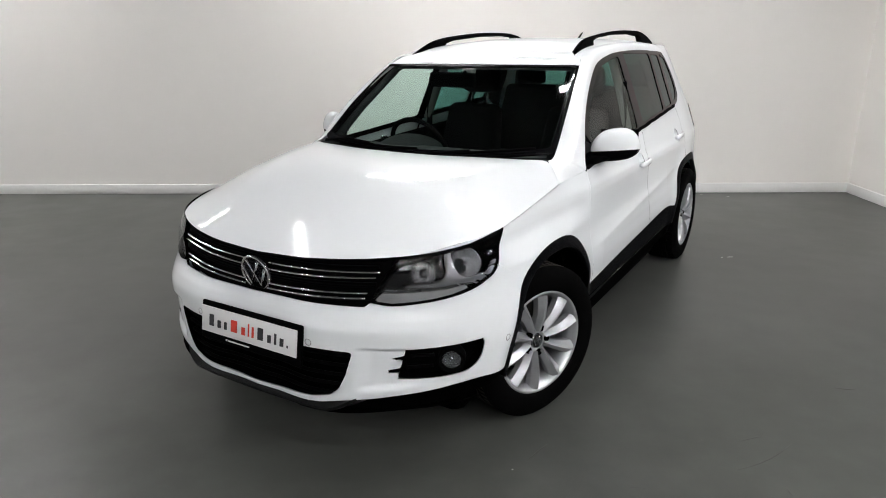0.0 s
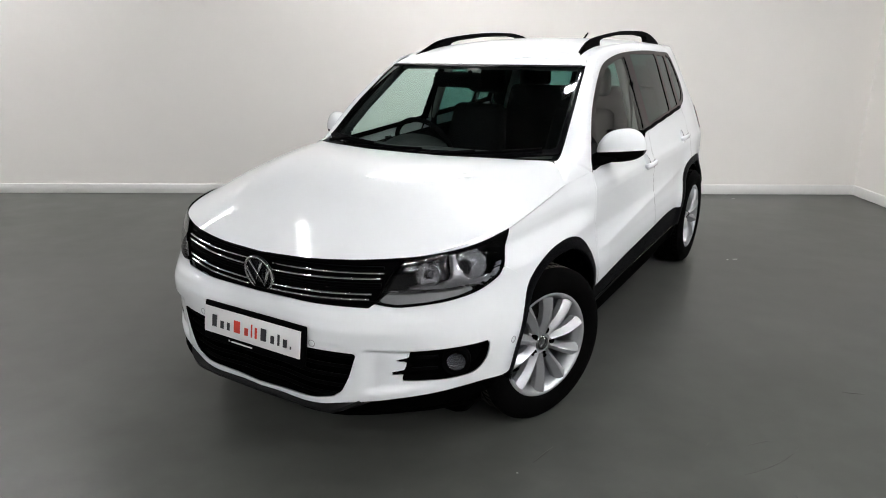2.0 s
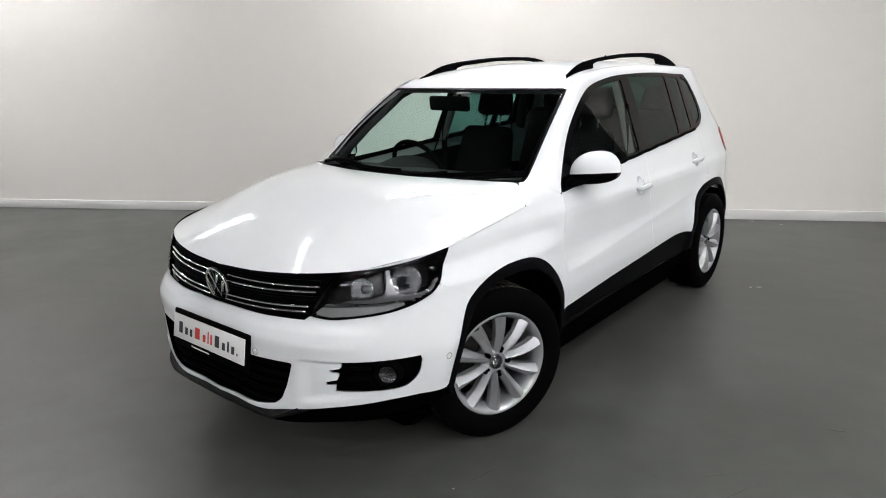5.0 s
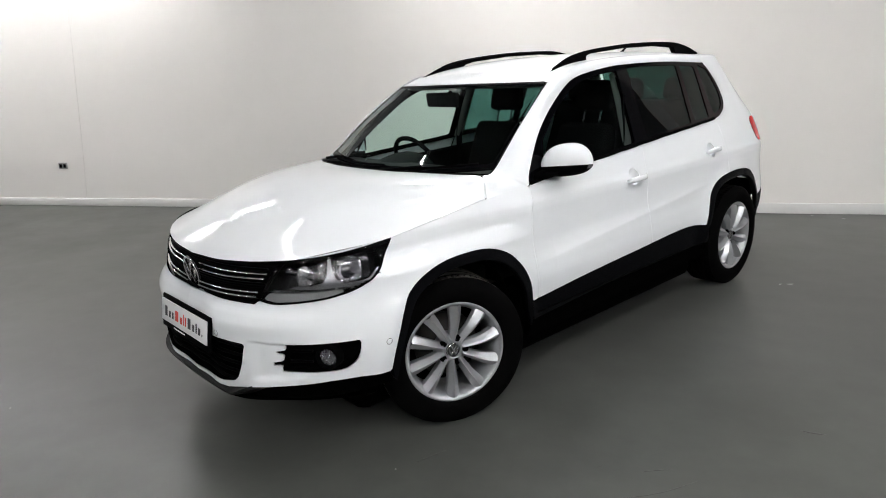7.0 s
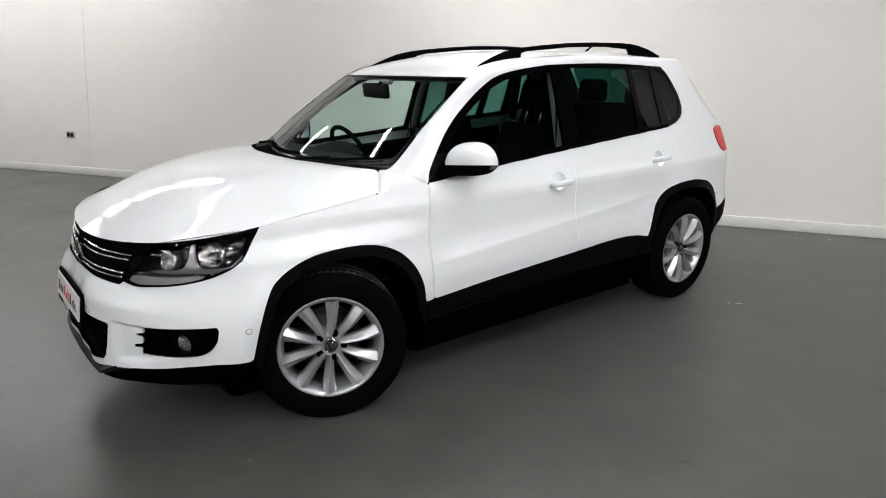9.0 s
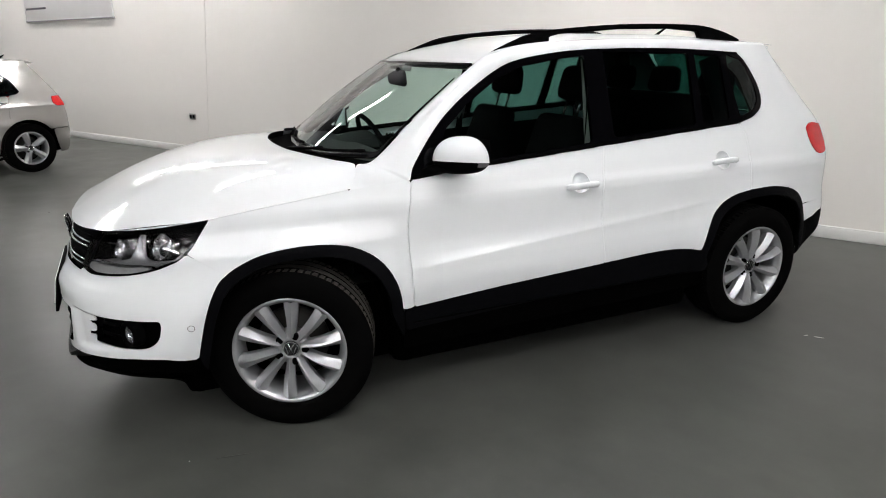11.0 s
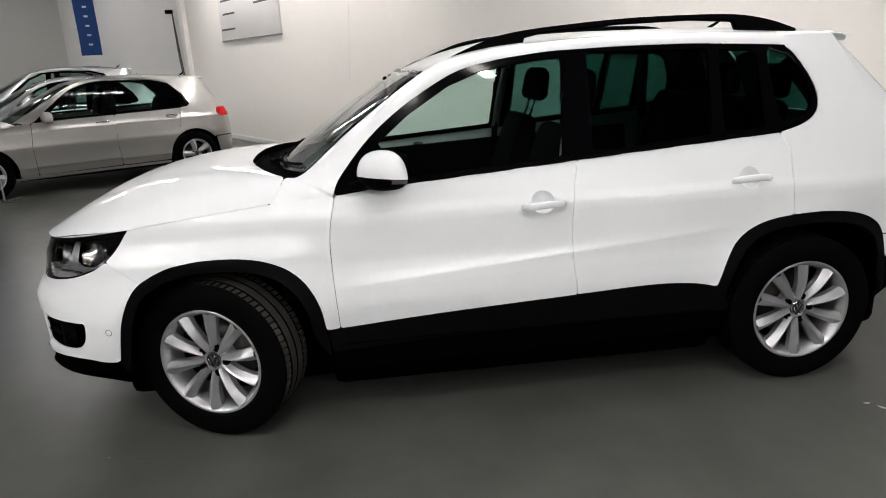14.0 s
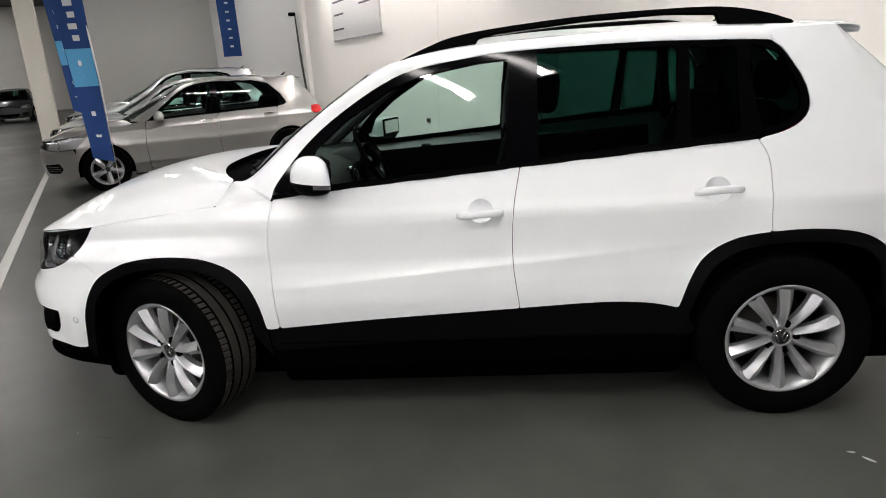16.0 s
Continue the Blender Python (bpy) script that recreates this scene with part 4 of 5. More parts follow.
part("rear_spoiler", box((.98, .10, .026), (0, 1.628, 1.541), .011, 3, m=pose(0, 0, 0, -16)), WHITE_PAINT, suv, "white roof spoiler over the tailgate")
for g in (1, -1):
    def rear_side(u, v):
        a = SKIN(g * (4.0 + .55 * u), np.full(len(u), 1.550))
        y = a[:, 1]
        b = np.stack([g * roof_x(y), y, roof_z(y)], -1)
        w = v[:, None]
        return a * (1 - w) + b * w + np.stack([0 * u, 0 * u, .008 * np.sin(np.pi * v)], -1)
    part("roof_side", grid(rear_side, 20, 6), WHITE_PAINT, suv)


def screen(a, b):
    """The windscreen: a from -1 to 1 across, b from 0 at the scuttle to 0.75 at the roof."""
    v = np.clip(b / .75, -.2, 1.2)
    e = top_f(TOP_MARK[3] + v * (TOP_MARK[5] - TOP_MARK[3]))
    w = a
    x = w * e[..., 0]
    bow = (.165 * (1 - v) + .064 * v) * (1 - w * w)
    return np.stack([x, e[..., 1] - bow, e[..., 2] - .035 * (1 - v) * (1 - w * w) + .004], -1)


def screen_m(a, b):
    return screen(a / .66, b)


full = [(-.655, .0), (.655, .0), (.655, .748), (-.655, .748)]
clear = [(-.634, .045), (.634, .045), (.640, .725), (-.640, .725)]
part("screen_border", panel(screen_m, full, [clear], inset=0, cell=.02, depth=.006), FRIT, suv, "black windscreen border")
part("windscreen", panel(screen_m, clear, inset=-.004, cell=.03, depth=.004), GLASS_SCREEN, suv, "clear green-tinted windscreen")

# bonnet
nose_y, nose_z = ramp([0, .2, .374, .548, .70, .78, .815], [-2.083, -2.069, -2.038, -1.972, -1.87, -1.75, -1.615]), ramp([0, .2, .374, .548, .70, .78, .815], [.833, .838, .849, .862, .878, .894, .912])
back_y, back_z = ramp([0, .2, .35, .5, .60, .70, .72, .755, .815], [-1.155, -1.145, -1.115, -1.062, -1.010, -.950, -.947, -.964, -1.0]), ramp([0, .2, .35, .5, .60, .70, .72, .755, .815], [1.081, 1.081, 1.081, 1.078, 1.074, 1.071, 1.067, 1.040, .990])


def bonnet_skin(a, b):
    x = np.clip(np.abs(a), 0, .83)
    v = np.clip(b, 0, 1)
    y0, z0, y1, z1 = nose_y(x), nose_z(x), back_y(x), back_z(x)
    k = 1 + 1.2 * (1 - (x / .815) ** 2)
    g = 1 - (1 - v) ** k
    rib = .007 * np.exp(-((x - (.36 + .22 * v)) / .065) ** 2) * np.sin(np.pi * np.clip(v, 0, 1)) ** 1.8
    z = z0 + (z1 - z0) * g + (.012 + .011 * (1 - (x / .815) ** 2)) * np.sin(np.pi * v) + rib
    p = np.stack([x, y0 + (y1 - y0) * v, z], -1)
    hs = hood_s(v)
    e = SKIN(hs, hood_h(hs)) + np.array([-.0015, 0, .0025])
    xe = np.full(len(x), .815)
    ze = nose_z(xe) + (back_z(xe) - nose_z(xe)) * v + .012 * np.sin(np.pi * v)
    base = np.stack([xe, nose_y(xe) + (back_y(xe) - nose_y(xe)) * v, ze], -1)
    p = p + (e - base) * ((x / .815) ** 5)[:, None]
    return p * np.stack([np.where(a < 0, -1.0, 1.0), 1 + 0 * x, 1 + 0 * x], -1)


hood_h = ramp(*zip(*HOODLINE))
hood_s = lambda v: 1.13 + (1.722 - 1.13) * v
sheet, quads = grid(lambda u, v: bonnet_skin((2 * u - 1) * .815, v), 80, 50)
sheet = sheet.reshape(81, 51, 3)
for _ in range(14):
    sheet[1:-1, 1:-1] = (sheet[1:-1, 1:-1] * 2 + sheet[:-2, 1:-1] + sheet[2:, 1:-1] + sheet[1:-1, :-2] + sheet[1:-1, 2:]) / 6
part("bonnet", (sheet.reshape(-1, 3), quads), WHITE_PAINT, suv, "white painted bonnet")
part("bonnet_edge", grid(lambda u, v: bonnet_skin((2 * u - 1) * .815, 0 * v) + np.stack([0 * u, .02 * v, -.018 * v], -1), 80, 1), BLACK_PLASTIC, suv)
for g in (1, -1):
    part("bonnet_flange", grid(lambda u, v: bonnet_skin(np.full(len(u), g * .815), u) + np.stack([-g * .002 * v, 0 * v, -.022 * v], -1), 40, 1), WHITE_PAINT, suv)
    corner = smooth(ROOF_EDGE[:3], 6)
    run = np.linspace(0, 1, len(corner))
    part("pillar_flange", grid(lambda u, v: np.stack([g * np.interp(u, run, corner[:, 0]), np.interp(u, run, corner[:, 1]) + .012 - .042 * v, np.interp(u, run, corner[:, 2]) - .010 - .006 * v], -1), 12, 2), WHITE_PAINT, suv)
# scuttle panel under the screen
# near-black here and on the bonnet fold: the hollow's shade as colour
part("scuttle", grid(lambda u, v: np.stack([(2 * u - 1) * (.735 - .03 * v), back_y(np.abs(2 * u - 1) * .72) + .17 * v, back_z(np.abs(2 * u - 1) * .70) - .033 + .010 * v], -1), 40, 3), BLACK_VOID, suv, "black plastic scuttle panel")
part("bonnet_lip", grid(lambda u, v: bonnet_skin((2 * u - 1) * .74, 1 + 0 * v) + np.stack([0 * u, -.004 * v, -.034 * v], -1), 60, 1), BLACK_VOID, suv)

# head lamps
lamp = outline(lamp_low, lamp_out[1:], smooth([(1.13, .910), (1.0, .904), (.805, .888), (.602, .860)], 4)[1:], [(.569, .80)])
for g in (1, -1):
    q = lamp if g > 0 else mirror_s(lamp)
    body = part("headlamp", panel(SKIN.off(-.095), q, inset=.002, depth=.01), DARK_CHROME, suv, "clear-lens headlamp with two round reflectors")
    rim_wall("lamp_wall", q, -.001, -.098, body)
    part("lamp_cover", panel(SKIN.off(.001), q, inset=.004, depth=.001), CLEAR_LENS, body, "clear lamp cover")

    def inlay(name, poly, depth, material, label=""):
        return part(name, panel(SKIN.off(-depth), poly if g > 0 else mirror_s(poly), inset=0, cell=.008, depth=.05), material, body, label)
    inlay("indicator", [(.530, .707), (.60, .700), (.70, .708), (.83, .724), (.93, .743), (.87, .748), (.76, .741), (.66, .738), (.56, .734)], .020, LAMP_GREY, "grey indicator reflector")
    inlay("lamp_bezel", [(.585, .757), (.66, .754), (.76, .751), (.80, .753), (.87, .756), (.94, .749), (1.0, .768), (1.02, .785), (.96, .773), (.905, .778), (.872, .800), (.858, .845), (.848, .868), (.838, .866), (.836, .82), (.812, .786), (.775, .766), (.70, .764)], .030, LAMP_SILVER, "bright silver bezel between the reflectors")
    inlay("lamp_line", [(.548, .738), (.66, .742), (.76, .745), (.87, .752), (.93, .747), (.93, .751), (.87, .757), (.76, .750), (.66, .747), (.550, .743)], .018, SATIN, "thin chrome line over the indicator")
    inlay("lamp_line", [(.93, .745), (1.015, .775), (1.07, .815), (1.066, .819), (1.010, .781), (.93, .750)], .012, LAMP_SILVER)
    inlay("lamp_brow", [(.615, .822), (.70, .830), (.70, .836), (.615, .830)], .040, SATIN)
    for s0, z0, r in ((.722, .806, .043), (.945, .835, .053)):
        sn = np.array([g * s0]), np.array([z0])
        n = SKIN.off(.1)(*sn)[0] - SKIN(*sn)[0]
        d = (Vector(n).normalized() * .5 + Vector((0, -1, .12)) * .6).normalized()
        m = Matrix.Translation(SKIN.off(-.058)(*sn)[0]) @ d.to_track_quat("X", "Z").to_matrix().to_4x4()
        bowl = part("reflector", moved(lathe([(.010, r * 1.06), (.012, r), (.000, r * .97), (-.014, r * .88), (-.028, r * .70), (-.038, r * .46), (-.043, r * .2), (-.044, 0)], 14), m), LAMP_CHROME, body, "bright round reflector bowl")
        flat(bowl, 8)
        part("reflector_ring", moved(lathe([(.004, r * 1.08), (.014, r * 1.05), (.013, r * .98), (.004, r * .97)], 32), m), SATIN, body)
        part("bulb_cap", moved(lathe([(-.05, r * .22), (-.010, r * .22), (-.003, r * .14), (-.001, 0)], 16), m), SATIN, body)
    # fog lamp
    pocket = fog if g > 0 else mirror_s(fog)
    fl = part("fog_lamp", panel(SKIN.off(-.045), pocket, inset=-.01, depth=.006), BLACK_PLASTIC, suv, "black fog lamp pocket with a round clear lamp")
    rim_wall("pocket_wall", pocket, -.007, -.048, fl)
    for slot in (slot_a, slot_b):
        sl = slot if g > 0 else mirror_s(slot)
        part("slot_back", panel(SKIN.off(-.012), sl, inset=-.012, depth=.004, cell=.006), BLACK_VOID, fl)
    c = SKIN.off(-.012)(np.array([g * .826]), np.array([.486]))[0]
    m = Matrix.Translation(c) @ Vector((g * .52, -1, 0)).normalized().to_track_quat("X", "Z").to_matrix().to_4x4()
    part("fog_reflector", moved(lathe([(.006, .034), (.004, .033), (-.012, .028), (-.026, .016), (-.028, 0)], 12), m), SATIN, fl)
    part("fog_bulb", moved(lathe([(-.03, .010), (.0, .010), (.004, 0)], 12), m), SATIN, fl)
    part("fog_glass", moved(lathe([(.007, .036), (.010, .02), (.011, 0)], 28), m), CLEAR_LENS, fl)
    part("fog_ring", moved(lathe([(-.03, .052), (.014, .050), (.016, .044), (.006, .034)], 28), m), BLACK_PLASTIC, fl)
    for z0 in (.508, .462):
        a = np.linspace(.655, .76, 10)
        part("fog_slat", sweep(SKIN.off(-.02)(g * a, z0 + .02 * (a - .62)), oval(.008, .005, 8)), BLACK_PLASTIC, fl)
    # parking sensors
    for s0, z0 in ((.294, .549), (1.058, .519)):
        c = SKIN(np.array([g * s0]), np.array([z0]))[0]
        n = SKIN.off(.1)(np.array([g * s0]), np.array([z0]))[0] - c
        m = Matrix.Translation(c) @ Vector(n).to_track_quat("X", "Z").to_matrix().to_4x4()
        part("parking_sensor", moved(lathe([(-.002, .0110), (.0008, .0105), (.0012, .006), (.0012, 0)], 20), m), WHITE_PAINT, suv)
        part("sensor_ring", moved(lathe([(.0002, .0138), (.0009, .0130), (.0009, .0118), (.0002, .0112)], 20), m), LAMP_GREY, suv)

# door handles in their cups
for g in (1, -1):
    for (cs, cz), door in ((CUP_F, 0), (CUP_R, 1)):
        def cup(u, v):
            r, t = u, 2 * np.pi * v
            a, b = cs + .053 * r * np.cos(t), cz + .049 * r * np.sin(t)
            p0, p1 = SKIN(g * a, b), SKIN.off(-.034)(g * a, b)
            k = ((1 - r ** 2.5) * 1.0)[:, None]
            return p0 * (1 - k) + p1 * k
        hd = part("handle_cup", grid(cup, 8, 28), WHITE_PAINT, suv)
        a = np.linspace(-.092, .092, 17)
        lift = .012 + .024 * (1 - (a / .092) ** 4)
        pts = np.array([SKIN.off(h)(np.array([g * (cs + d - .002)]), np.array([cz - .012 + .03 * d]))[0] for d, h in zip(a, lift)])
        part("door_handle", sweep(pts, oval(.010, .0155, 12, 2.6), scales=np.clip(1.15 - (np.abs(a) / .092) ** 6 * .55, .3, 1)), WHITE_PAINT, hd, "white body-coloured door handle")

# mirrors: a rounded cap over a black base with a clear indicator strip along the seam
for g in (1, -1):
    def shell(u, v, sign=1, k=1.0):
        t, f = 2 * np.pi * v, .5 * np.pi * u
        r = np.cos(f) ** (.80 if sign > 0 else .6)
        px = np.sign(np.cos(t)) * np.abs(np.cos(t)) ** .95
        py = np.sign(np.sin(t)) * np.abs(np.sin(t)) ** .95
        x = .888 + .106 * k * px * r
        y = -.556 + np.where(py < 0, .088 * py * r, np.minimum(.082 * py * r, .058)) * k + .45 * (x - .885)
        z = 1.074 + .10 * (x - .888) + sign * (.108 if sign > 0 else .052) * k * np.sin(f) ** (1.0 if sign > 0 else 1.2) + .09 * (-.55 - y) * (1 - u)
        return np.stack([g * x, y, z], -1)
    mi = part("wing_mirror", grid(lambda u, v: shell(u, v), 14, 48), WHITE_PAINT, suv, "white wing mirror with black base and clear indicator")
    part("mirror_base", grid(lambda u, v: shell(u, v, -1, .975), 10, 48), BLACK_PLASTIC, mi)
    part("mirror_indicator", grid(lambda u, v: shell(.04 + .26 * u, -.03 + .20 * v, -1, .985), 6, 20), LAMP_SILVER, mi, "clear indicator strip")
    part("mirror_arm", sweep([(g * .775, -.66, 1.028), (g * .81, -.63, 1.036), (g * .86, -.58, 1.055)], oval(.055, .024, 12)), BLACK_PLASTIC, mi)
    back = Matrix.Translation((g * .885, -.4965, 1.118)) @ pose(0, 0, 0, 0, 0, g * 24.2)
    part("mirror_rim", box((.185, .006, .105), (0, 0, 0), .0028, 2, m=back), BLACK_PLASTIC, mi)
    part("mirror_glass", box((.160, .006, .082), (0, .003, 0), .0028, 2, m=back), CHROME, mi)

# roof rails, with a gap between two feet
rail_top = smooth([(-.235, 1.512), (-.1, 1.566), (.01, 1.600), (.194, 1.625), (.555, 1.650), (.89, 1.656), (1.113, 1.650), (1.271, 1.622), (1.40, 1.578)], 5)
rail_low = [(1.40, 1.568), (1.11, 1.582), (1.095, 1.626), (.89, 1.639), (.555, 1.633), (.194, 1.607), (.115, 1.590), (.105, 1.55), (-.235, 1.504)]
for g in (1, -1):
    lean = lambda a, b: np.stack([g * (.535 - (b - 1.5) * .25) + 0 * a, a if g > 0 else -a, b], -1)
    q = outline(rail_top, rail_low)
    part("roof_rail", panel(lean, q if g > 0 else mirror_s(q), inset=0, depth=.032, cell=.01, closed=True), BLACK_PLASTIC, suv, "black roof rail")
part("antenna", sweep([(0, 1.24, 1.595), (0, 1.255, 1.612), (0, 1.33, 1.655)], oval(.008, .008, 8), scales=[2.2, 1.2, .6]), BLACK_PLASTIC, suv)


# ---- wheels ----
def tyre_mesh(r, rim_r, w):
    """Tyre with three round grooves and slotted shoulder blocks, its outer wall towards +x."""
    h = w / 2
    prof = [(-h * .80, rim_r), (-h * .98, rim_r + .02), (-h * 1.02, (rim_r + r) / 2), (-h * .95, r - .022), (-h * .80, r - .006)]
    tread = []
    for x in (-.80, -.77, -.50, -.48, -.42, -.40, -.05, -.03, .03, .05, .40, .42, .48, .50, .77, .80):
        deep = any(abs(x - c) < .035 for c in (-.45, 0, .45))
        tread.append((x * h, r - (.008 if deep else .0) - .004 * abs(x) ** 3))
    prof = prof[:-1] + tread + [(h * .95, r - .022), (h * 1.02, (rim_r + r) / 2), (h * 1.0, rim_r + .035), (h * .96, rim_r + .012), (h * .86, rim_r)]
    n, k = 360, len(prof)
    verts, faces = [], []
    for i in range(n):
        t = 2 * math.pi * i / n
        slot = (i % 5 == 0)
        for j, (x, rr) in enumerate(prof):
            r2 = rr
            if slot and r - .012 < rr and .49 * h < abs(x) < .78 * h:
                r2 -= .007
            tt = t + (x / h) * .03
            verts.append((x, r2 * math.cos(tt), r2 * math.sin(tt)))
    for i in range(n):
        i1 = (i + 1) % n
        for j in range(k - 1):
            faces.append((i * k + j, i * k + j + 1, i1 * k + j + 1, i1 * k + j))
    # slots and grooves take the black rubber, their shade painted in
    kinds = []
    for i in range(n):
        for j in range(k - 1):
            low = abs(prof[j][0] + prof[j + 1][0]) / (2 * h)
            worn = 4 <= j < 4 + len(tread) - 1 and not any(abs(low - c) < .055 for c in (0, .45))
            kinds.append(1 if worn and not (i % 5 == 0 and .48 < low < .80) else 0)
    return verts, faces, kinds


def spoke_mesh(r0, r1, x0, x1, w0, w1, twist=0.0, ridge=.020):
    """A tapering spoke with a sharp ridge along it."""
    verts, faces, n = [], [], 10
    for i in range(n + 1):
        t = i / n
        r = r0 + (r1 - r0) * t
        x = x0 + (x1 - x0) * t + .012 * math.sin(math.pi * t)
        w = w0 + (w1 - w0) * t ** 1.3
        c = twist * math.sin(math.pi * t * .9) - twist * .3 * t
        for dy, dx in ((-w, -.034), (-w, -.006), (-w * .25, ridge * .75), (w * .12, ridge), (w * .85, -.002), (w, -.008), (w, -.034)):
            verts.append((x + dx, c + dy, r))
    k = 7
    for i in range(n):
        for j in range(k - 1):
            faces.append((i * k + j, i * k + j + 1, (i + 1) * k + j + 1, (i + 1) * k + j))
    return verts, faces


def build_wheel(parent, m, r, rim_r, w, spokes, twist, offset, tread=TREAD, kit=None):
    """wheel > tyre, rim, spokes, cap, bolts; its outer face towards +x. kit: the meshes of a wheel built before."""
    if kit is not None:
        hub = again(kit[0], parent, m)
        for ob, mm in kit[1]:
            again(ob, hub, mm)
        return kit
    h = w / 2
    face = h * .78 - offset
    hub = part("wheel", lathe([(face - .08, 0), (face - .08, .15), (face - .10, .15), (face - .10, .0)], 40), BRAKE, parent, "silver ten-spoke alloy wheel with a black tyre" if spokes == 10 else "silver five-spoke alloy wheel with a black tyre")
    hub.matrix_local = m
    v, f, kinds = tyre_mesh(r, rim_r, w)
    ty = part("tyre", (v, f), TYRE, hub, "black rubber tyre")
    ty.data.materials.append(tread)
    ty.data.polygons.foreach_set("material_index", kinds)
    flat(ty, 35)
    rim = part("rim", lathe([(-h * .8, rim_r), (-h * .7, rim_r - .02), (h * .45, rim_r - .028), (h * .70, rim_r - .020), (h * .80, rim_r - .012), (h * .90, rim_r - .006), (h * .935, rim_r + .004), (h * .90, rim_r + .010), (h * .80, rim_r + .006)], 72), ALLOY, hub, "silver alloy rim")
    inner = part("rim_well", lathe([(-h * .6, rim_r - .03), (-h * .6, .06)], 40), BLACK_VOID, hub)
    pieces = [(ty, None), (rim, None), (inner, None)]
    shape = part("spoke", spoke_mesh(.045, rim_r - .010, face + .002, h * .80, .016 if spokes == 10 else .03, .031 if spokes == 10 else .046, twist), ALLOY, hub)
    flat(shape, 20)
    pieces.append((shape, None))
    for i in range(1, spokes):
        mm = pose(0, 0, 0, 360 * i / spokes)
        pieces.append((again(shape, hub, mm), mm))
    cap = part("hub_plate", lathe([(face - .05, .075), (face - .004, .072), (face + .008, .050), (face + .010, .036), (face + .006, .034)], 40), ALLOY, hub)
    pieces.append((cap, None))
    # raised near-black cups; the bolt holes' shade is in the colour
    for i in range(5):
        mm = pose(0, 0, 0, 54 + 72 * i)
        bolt = part("bolt_recess", lathe([(face + .002, .0155), (face + .0155, .0145), (face + .017, .0125), (face + .013, .0100), (face + .013, 0)], 16), BLACK_VOID, hub) if i == 0 else None
        if bolt:
            for vtx in bolt.data.vertices:
                vtx.co.z += .058
            base = bolt
            bolt.matrix_local = mm
        else:
            bolt = again(base, hub, mm)
        pieces.append((bolt, mm))
    dot = part("centre_cap", lathe([(face + .006, .035), (face + .012, .033), (face + .014, .026), (face + .0145, 0)], 28), BADGE_BLACK, hub, "black centre cap with a bright badge")
    ring = part("cap_ring", lathe([(face + .012, .034), (face + .016, .032), (face + .014, .029)], 28), CHROME, hub)
    pieces += [(dot, None), (ring, None)]
    for path in ([(-.011, .022), (0, 0), (.011, .022)], [(-.022, .010), (-.011, -.020), (0, .002), (.011, -.020), (.022, .010)]):
        st = part("cap_stroke", sweep([(face + .0155, a, b) for a, b in path], [(-.002, -.001), (.002, -.001), (.002, .001), (-.002, .001)], up=(1, 0, 0)), CHROME, hub)
        pieces.append((st, None))
    return hub, pieces


STEER = -21.5
WX, WR, RIM = .772, .343, .226
# rear tread all black: the arch's shade put into its colour
kit = build_wheel(suv, pose(WX + .01, 1.303, WR, 0, 0, 0), WR, RIM, .235, 10, .004, .022, tread=TYRE)
front_kit = build_wheel(suv, pose(WX - .018, -1.279, WR, -4, 0, STEER), WR, RIM, .235, 10, .004, .022)
build_wheel(suv, pose(-WX, 1.303, WR, 0, 0, 180), WR, RIM, .235, 10, .004, .022, kit=kit)
build_wheel(suv, pose(-WX, -1.304, WR, 20, 0, 180 + STEER), WR, RIM, .235, 10, .004, .022, kit=front_kit)

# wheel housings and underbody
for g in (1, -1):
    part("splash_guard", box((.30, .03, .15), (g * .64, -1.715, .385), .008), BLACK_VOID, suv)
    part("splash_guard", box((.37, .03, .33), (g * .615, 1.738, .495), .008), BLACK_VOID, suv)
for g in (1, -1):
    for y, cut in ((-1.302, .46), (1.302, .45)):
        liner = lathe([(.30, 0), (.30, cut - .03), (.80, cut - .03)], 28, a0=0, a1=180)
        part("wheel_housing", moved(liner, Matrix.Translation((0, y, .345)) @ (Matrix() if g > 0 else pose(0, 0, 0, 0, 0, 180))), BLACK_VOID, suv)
# both belly boxes hang below true clearance, added to shade the floor
part("underbody", box((1.36, 3.6, .40), (0, 0.08, .335), .05), BLACK_VOID, suv, "black underbody box hung low to shade the floor")
part("belly_block", box((1.54, 1.78, .34), (0, .06, .300), .05), BLACK_VOID, suv)
# unseen filler boxes that block light and view through the body
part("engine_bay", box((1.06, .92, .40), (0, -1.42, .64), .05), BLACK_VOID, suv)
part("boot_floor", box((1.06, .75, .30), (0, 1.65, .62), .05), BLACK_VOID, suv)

# ---- cabin ----
def seat(x, y, parent):
    s = part("front_seat", box((.50, .52, .16), (x, y - .05, .66), .05, 3), CLOTH, parent, "black cloth front seat with headrest")
    part("seat_back", box((.48, .14, .53), (x, y + .235, .935), .05, 3, (.80, .8), pose(0, 0, 0, -16)), CLOTH, s)
    part("headrest", box((.28, .11, .185), (x, y + .39, 1.352), .045, 3, (.85, .9), pose(0, 0, 0, -10)), CLOTH, s)
    for d in (-.06, .06):
        part("headrest_post", sweep([(x + d, y + .33, 1.15), (x + d, y + .385, 1.32)], oval(.007, .007, 8)), SATIN, s)
    return s


seat(.37, .02, suv)
seat(-.37, .02, suv)
rear = part("rear_bench", box((1.30, .50, .17), (0, .92, .68), .05, 3), CLOTH, suv, "black cloth rear bench with three headrests")
part("bench_back", box((1.30, .14, .60), (0, 1.22, .98), .05, 3, (.94, .8), pose(0, 0, 0, -18)), CLOTH, rear)
